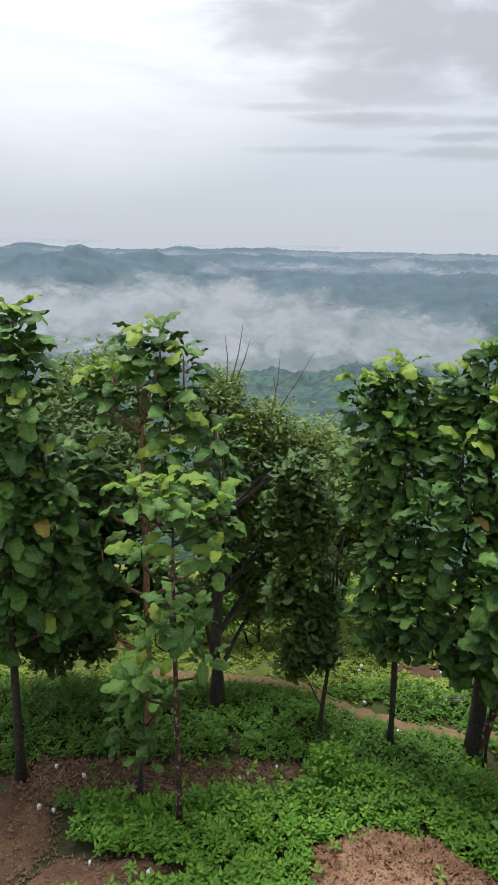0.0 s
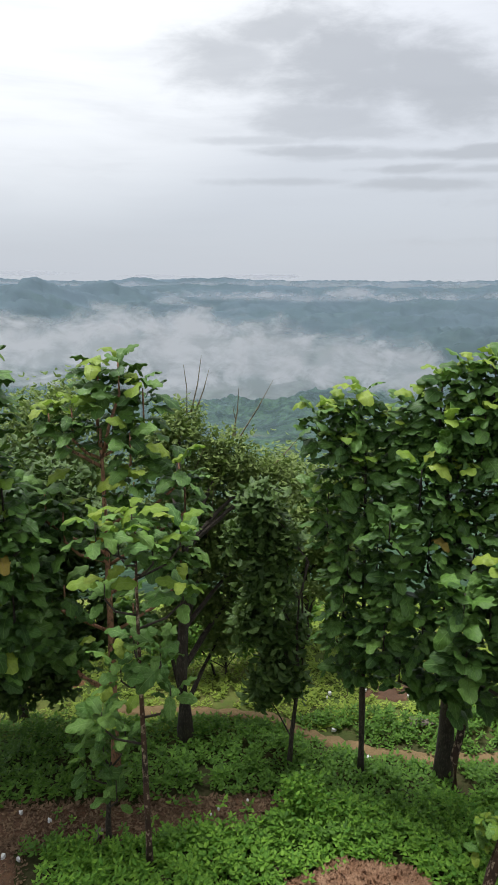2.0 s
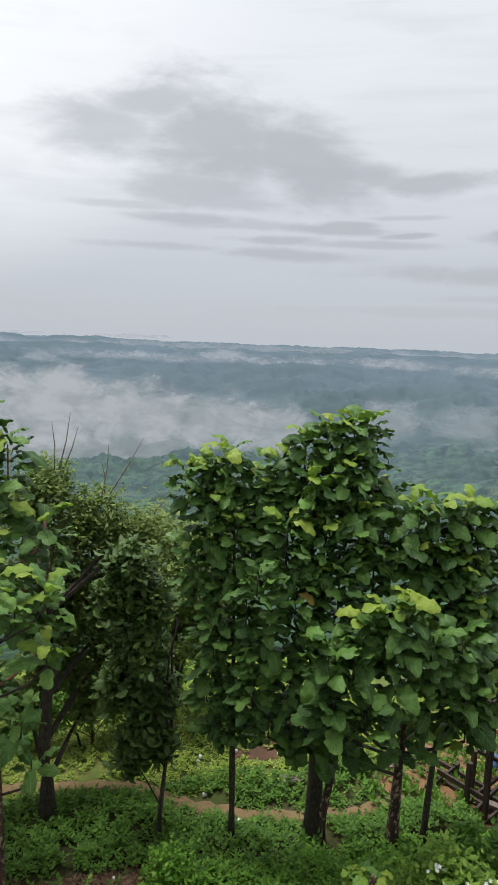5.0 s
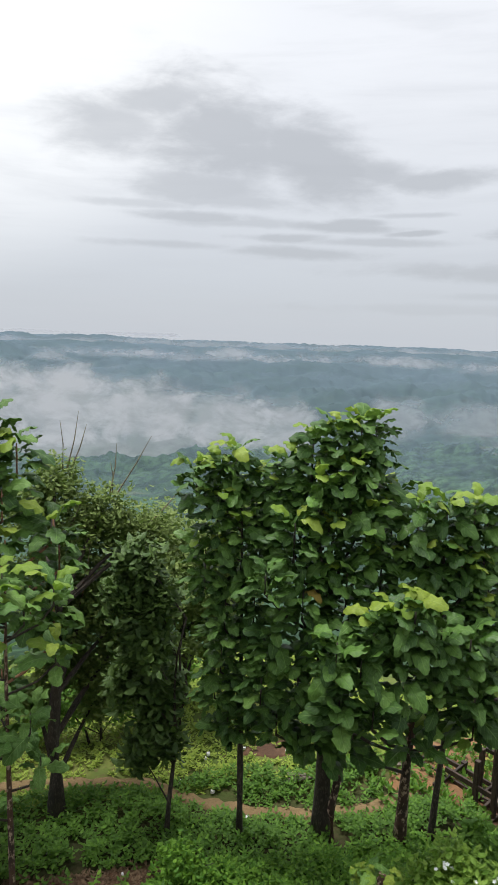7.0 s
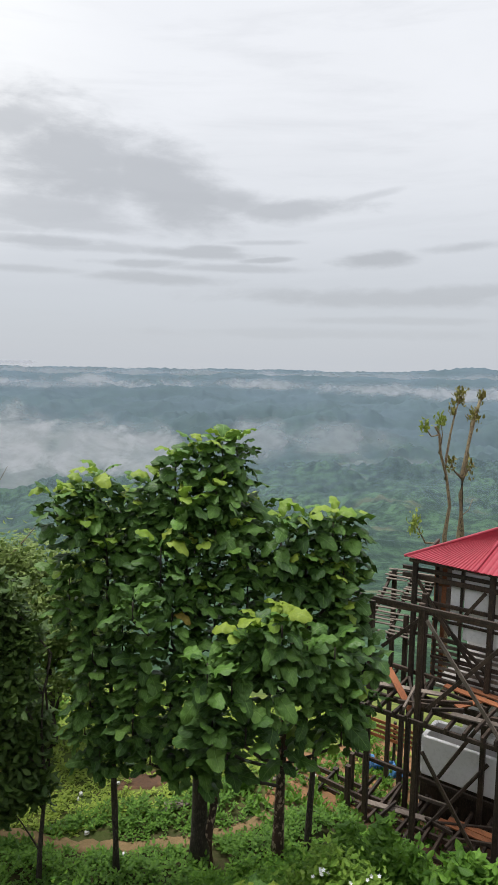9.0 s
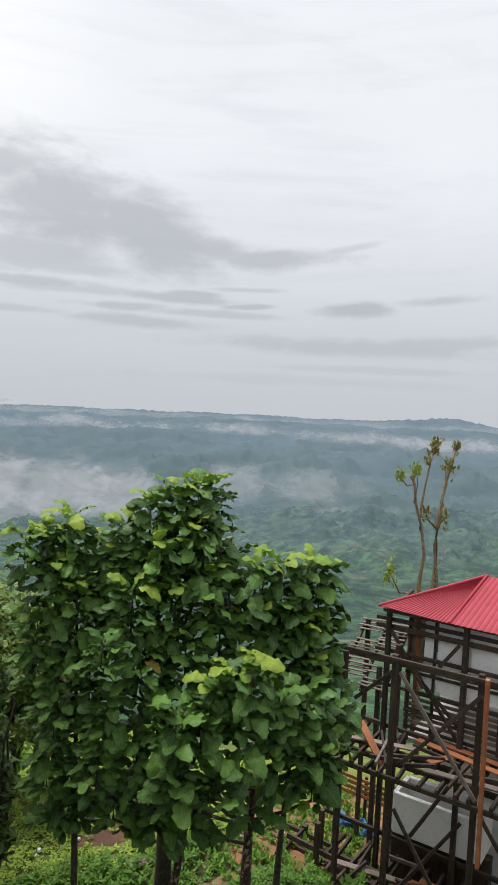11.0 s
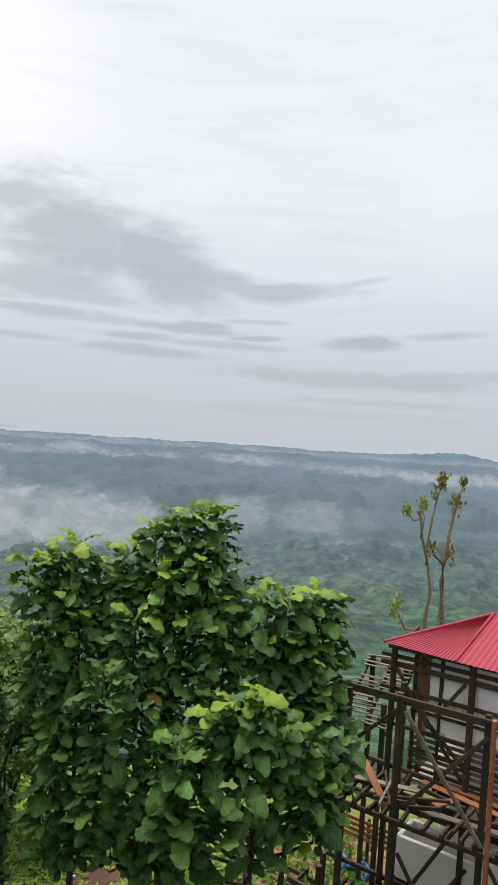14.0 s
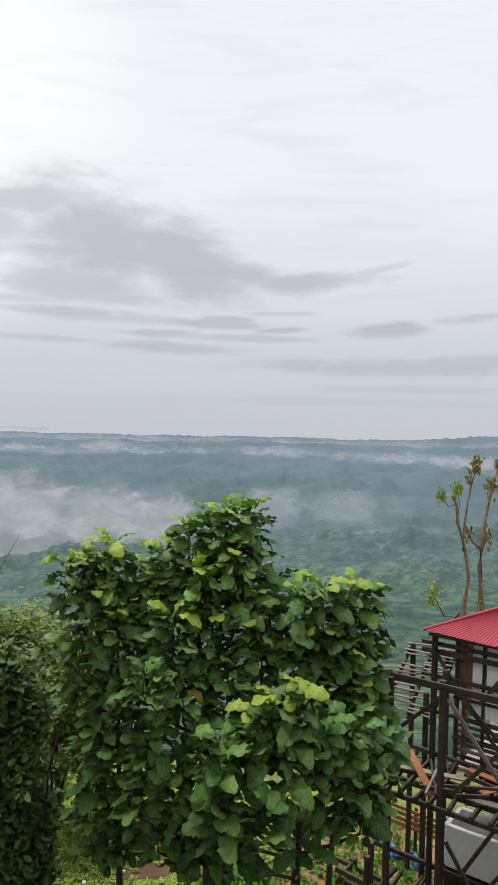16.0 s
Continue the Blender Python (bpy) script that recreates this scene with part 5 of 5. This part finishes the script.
e0, e1, e2 = fp(-.68, .75, 3.33), fp(0.32, .75, 3.29), fp(2.3, .70, 3.28)
apex, apex2 = fp(0.53, 1.7, 3.79), fp(2.3, 1.7, 3.79)
roof_sheet("roof_sheet", e0, e1, apex, apex, 20)
roof_sheet("roof_sheet", e1, e2, apex2, apex, 26)
roof_sheet("roof_sheet", fp(-.5, 2.7, 3.2), e0, apex, apex, 10)
roof_sheet("roof_sheet", fp(2.3, 2.75, 3.2), fp(-.5, 2.7, 3.2), apex, apex2, 14)
for a, b in ((e0, apex), (e1, apex)):
    part("ridge_cap", tube(bmesh.new(), [a - house.location + Vector((0, 0, .012)), b - house.location + Vector((0, 0, .02))], [0.03, 0.03], 8), RED_ROOF, house)
for k in (-.5, 0, .5, 1.0, 1.5):
    stick("rafter", (k, .80, 3.27), (k, 1.6, 3.42), 0.05, 0.07, None, house)
stick("eave_board", (-.62, .80, 3.28), (2.2, .80, 3.28), 0.03, 0.06, None, house)

# open concrete tank beneath the platform
tank = thing("water_trough", "open pale concrete water tank under the platform", "tank", at=fp(.25, 1.2, foot_of(.25, 1.2)))
tz = foot_of(.25, 1.2)
for a, b in (((-.35, .97), (.85, .97)), ((.85, .97), (.85, 1.5)), ((.85, 1.5), (-.35, 1.5)), ((-.35, 1.5), (-.35, .97))):
    slab("tank_wall", [fp(*a, .10), fp(*b, .10), fp(*b, .68), fp(*a, .68)], 0.09, PLASTER, tank)
slab("tank_floor", [fp(-.33, 1.0, .30), fp(.83, 1.0, .30), fp(.83, 1.47, .30), fp(-.33, 1.47, .30)], 0.06, CONCRETE, tank)
for k in (-.25, .1, .45, .78):
    stick("sleeper", (k, 1.2, tz), (k, 1.2, .10), 0.2, 0.5, None, tank)

# shed with slatted grey roof beyond the frame
shed = thing("slatted_shelter", "small shelter with a torn grey slatted roof", "shelter", at=fp(-1.05, 1.45, foot_of(-1.05, 1.45)))
for k, m in ((-1.3, 1.1), (-.75, 1.1), (-1.3, 1.9), (-.75, 1.9)):
    stick("post", (k, m, foot_of(k, m)), (k, m, 2.35 if m < 1.5 else 2.75), 0.09, 0.09, None, shed)
sr = random.Random(3)
for i in range(18):
    f = i / 17
    for a, b in ((-1.4, -1.02), (-1.04, -.62)):
        if sr.random() < 0.88:
            stick("roof_slat", (a + sr.uniform(-.03, .03), 1.05 + .9 * f, 2.02 + .72 * f + sr.uniform(-.02, .02)), (b + sr.uniform(-.03, .03), 1.05 + .9 * f + sr.uniform(-.04, .04), 2.04 + .72 * f), 0.075, 0.02, GREY_WOOD, shed)
for k in (-1.36, -1.0, -.66):
    stick("rafter", (k, 1.02, 1.95), (k, 2.0, 2.72), 0.05, 0.07, None, shed)

# red slatted fence and blue sheet beyond
fence = thing("slatted_fence", "low reddish slatted fence", "fence", at=fp(-1.4, 2.4, foot_of(-1.4, 2.4)))
fz = foot_of(-1.4, 2.4)
for i in range(4):
    stick("slat", (-1.9, 2.4, -.42 + i * .09), (-.9, 2.4, -.44 + i * .09), 0.025, 0.075, PLANK, fence)
for k in (-1.9, -1.4, -.9):
    stick("post", (k, 2.44, fz), (k, 2.44, -.1), 0.06, 0.06, None, fence)
bm = bmesh.new()
grid = [[bm.verts.new(fp(-1.85 + .75 * i / 9, 2.2 + .12 * math.sin(i * 1.3 + j), fz + (0.30 - 0.02 * math.sin(i * 2.1)) * (1 - j / 4)) - fp(-1.5, 2.2, fz)) for j in range(5)] for i in range(10)]
for i in range(9):
    for j in range(4):
        bm.faces.new((grid[i][j], grid[i + 1][j], grid[i + 1][j + 1], grid[i][j + 1]))
bmesh.ops.solidify(bm, geom=bm.faces[:], thickness=0.01)
tarp = part("tarpaulin", bm, BLUE_TARP, smooth=True)
tarp.location = fp(-1.5, 2.2, fz)
tagged(tarp, "crumpled bright blue plastic sheet by the fence", "tarpaulin")

# ---- bare pruned tree behind the roof ----
bare = thing("pruned_tree", "pruned bare grey tree with small yellow-green sprouts", "tree", at=(8.7 * U, 10 * U, hz(8.7 * U, 10 * U)))
bo = Vector(bare.location)
trng = random.Random(12)
STEMS = (((8.85, 10, -.8), (8.75, 10, 1.5), (8.63, 10, 2.83), (8.72, 10, 3.4), (8.61, 10, 3.97), (8.45, 10, 4.4), (8.4, 10, 4.75), (8.30, 10, 4.9)),
         ((8.95, 10.1, 1.2), (9.02, 10, 2.86), (8.98, 10, 3.6), (9.0, 10, 4.0), (9.08, 10, 4.5), (9.18, 10, 5.0), (9.33, 10, 5.42)),
         ((8.6, 10, 3.9), (8.58, 10, 4.3), (8.66, 10, 4.8), (8.74, 10, 5.15), (8.84, 10, 5.45)),
         ((8.40, 10, 4.75), (8.22, 10, 4.72), (8.05, 10, 4.92)),
         ((8.42, 10, 4.4), (8.47, 10, 4.75), (8.42, 10, 5.0)),
         ((8.6, 10, 2.7), (8.2, 10, 2.75), (7.95, 10, 3.15)),
         ((9.0, 10, 3.9), (8.8, 10, 4.05), (8.68, 10, 4.25)), ((9.0, 10, 3.95), (9.15, 10, 4.1), (9.25, 10, 4.2)), ((9.02, 10, 3.2), (9.18, 10, 3.3), (9.26, 10, 3.5)))
for i, line in enumerate(STEMS):
    pts = [Vector(p) * U - bo for p in line]
    r0 = 0.72 * (0.088, 0.10, 0.045, 0.032, 0.032, 0.04, 0.045, 0.036, 0.022)[i]
    part("stem" if i < 3 else "branch", tube(bmesh.new(), pts, [r0 * (1 - 0.55 * q / (len(pts) - 1)) * trng.uniform(0.8, 1.25) for q in range(len(pts))], 9, trng, 0.25), BARK_GREY, bare, smooth=True)
srng = np.random.default_rng(9)
for i, (x, y, z, n, r) in enumerate(((8.84, 10, 5.42, 90, .15), (9.33, 10, 5.4, 50, .11), (9.2, 10, 5.05, 70, .16), (8.05, 10, 4.9, 45, .12), (8.42, 10, 4.95, 70, .14), (7.95, 10, 3.1, 90, .18), (8.7, 10, 4.2, 40, .13), (9.15, 10, 4.1, 40, .15), (8.68, 10, 5.2, 30, .1))):
    p = np.array([x, y, z]) * U - np.array(bo) + srng.normal(0, 1, (n, 3)) * np.array([r * 0.42, r * 0.42, r * 0.75])
    v, f, uv = small_leaves(p, np.full(n, -1.0), np.full(n, 0.115) * srng.uniform(.6, 1.3, n), srng)
    part_ = put("sprout", raw_mesh("sprout", v, f, uv), SPROUT if i in (3, 4, 5) else SPROUT_BROWN, bare)
    tagged(part_, kind="stuff")

# ---- cut stump with sprouts ----
stump = thing("sprouting_stump", "slanting cut stump with yellow-green sprouting leaves", "stump", at=(2.53 * U, 5.2 * U, hz(2.53 * U, 5.2 * U)))
so = Vector(stump.location)
part("trunk", tube(bmesh.new(), [Vector(p) * U - so for p in ((2.53, 5.2, -.02), (2.50, 5.2, .3), (2.56, 5.2, .62), (2.69, 5.24, .92), (2.72, 5.25, 1.08))], [0.085, 0.065, 0.07, 0.095, 0.07], 12, random.Random(2), 0.28), BARK_SPOTTED, stump, smooth=True)
strng = random.Random(22)
for i in range(48):
    p = Vector((2.50 + strng.uniform(-.10, .26), 5.22 + strng.uniform(-.1, .1), 0.92 + strng.uniform(-.12, .28))) * U - so
    ob = new("leaf", strng.choice(LEAVES["young" if i % 3 else "pale"]))
    ob.parent = stump
    s = strng.uniform(0.12, 0.26)
    ob.matrix_basis = Matrix.Translation(p) @ pose(0, 0, 0, strng.uniform(-35, 50), strng.uniform(-25, 25), strng.uniform(0, 360)) @ Matrix.Diagonal((s, s, s, 1))

# ---- black water tank with a hatch box ----
drum_at = Vector((4.07, 4.2, 0)) * U
drum = thing("water_tank", "black plastic water tank with a square hatch box", "water tank", at=(drum_at.x, drum_at.y, hz(drum_at.x, drum_at.y)))
prof = [(0.0, 0.98), (0.16, 0.975), (0.30, 0.95), (0.42, 0.90), (0.50, 0.82), (0.53, 0.74), (0.53, 0.6), (0.545, 0.58), (0.53, 0.56), (0.53, 0.3), (0.545, 0.28), (0.53, 0.26), (0.53, 0.0), (0.0, 0.0)]
bm = bmesh.new()
ringv = [[bm.verts.new((r * math.cos(a), r * math.sin(a), z)) for a in np.linspace(0, 2 * math.pi, 40, endpoint=False)] if r else [bm.verts.new((0, 0, z))] for r, z in prof]
for p, q in zip(ringv, ringv[1:]):
    for i in range(40):
        quad = [p[i % len(p)], p[(i + 1) % len(p)], q[(i + 1) % len(q)], q[i % len(q)]]
        quad = list(dict.fromkeys(quad))
        bm.faces.new(quad)
bmesh.ops.recalc_face_normals(bm, faces=bm.faces[:])
part("body", bm, BLACK_PLASTIC, drum, smooth=True)
bm = bmesh.new()
bmesh.ops.create_cube(bm, size=1, matrix=Matrix.Translation((0.02, 0.30, 1.02)) @ pose(0, 0, 0, -8, 0, 20) @ Matrix.Diagonal((0.5, 0.36, 0.30, 1)))
bmesh.ops.bevel(bm, geom=bm.edges[:], offset=0.012, segments=2, affect="EDGES")
part("hatch_box", bm, BLACK_PLASTIC, drum, "dark grey square hatch box")

# ---- scraps and stones on the ground ----
lr = random.Random(31)
for x, y in ((-.04, 6.76), (1.95, 6.28), (-2.21, 6.9), (-.31, 5.59), (1.69, 9.14), (-1.85, 6.76), (-2.05, 6.2), (-2.22, 6.24), (1.65, 8.32), (1.26, 8.65), (1.99, 7.7), (-.45, 7.52), (.39, 6.96), (.05, 6.85), (1.75, 9.25), (2.3, 9.3), (2.9, 9.1), (-1.5, 5.5), (-.9, 5.4), (4.3, 8.3), (5.2, 8.6)):
    px_, py_ = x * U, y * U
    bm = bmesh.new()
    s = lr.uniform(0.022, 0.05)
    n = 7
    top_ = [bm.verts.new((s * lr.uniform(.7, 1.3) * math.cos(k * 6.283 / n), s * lr.uniform(.5, 1.0) * math.sin(k * 6.283 / n), 0.02 + lr.uniform(0, 0.03))) for k in range(n)]
    low_ = [bm.verts.new((v.co.x * 1.1, v.co.y * 1.1, -0.01)) for v in top_]
    bm.faces.new(top_)
    for k in range(n):
        bm.faces.new((top_[k], low_[k], low_[(k + 1) % n], top_[(k + 1) % n]))
    ob = part("scrap", bm, LITTER_WHITE)
    ob.location = (px_, py_, hz(px_, py_) + 0.05)
    ob.rotation_euler = (0, 0, lr.uniform(0, 6))
    tagged(ob, "crumpled white scrap of litter on the ground", "litter", "scraps of litter")
for (x0, y0), (x1, y1) in (((2.6, 8.34), (3.1, 8.38)), ((2.75, 8.5), (3.0, 8.44)), ((3.3, 8.0), (3.55, 8.4)), ((3.9, 8.5), (4.6, 8.5)), ((-1.4, 6.2), (-1.25, 6.6))):
    a, b = Vector((x0 * U, y0 * U, hz(x0 * U, y0 * U) + .08)), Vector((x1 * U, y1 * U, hz(x1 * U, y1 * U) + .08))
    ob = part("board", beam(bmesh.new(), Vector((0, 0, 0)), b - a, 0.10, 0.035), GREY_WOOD)
    ob.location = a
    tagged(ob, "grey weathered board lying in the grass", "board", "boards in the grass")
# chippings on the heap
crng = np.random.default_rng(77)
rim = np.array(BARE[-1][1])
mid = rim.mean(0)
n = 9000
t_ = crng.integers(0, len(rim), n)
s_ = np.sqrt(crng.random(n)) * 0.97
pp = mid + (rim[t_] - mid) * s_[:, None]
zz = height(pp[:, 0], pp[:, 1]) + 0.06 + 0.22 * (1 - s_ ** 2) * (0.8 + 0.4 * fbm(pp[:, 0] * 2, pp[:, 1] * 2, 3, 9))
v, f, uv = small_leaves(np.c_[pp, zz + 0.015], np.zeros(n), crng.uniform(.035, .11, n), crng, 0.9)
tagged(put("chippings", raw_mesh("chippings", v, f, uv), GRIT), "loose red-brown wood chippings on the heap", "chippings", kind="stuff")
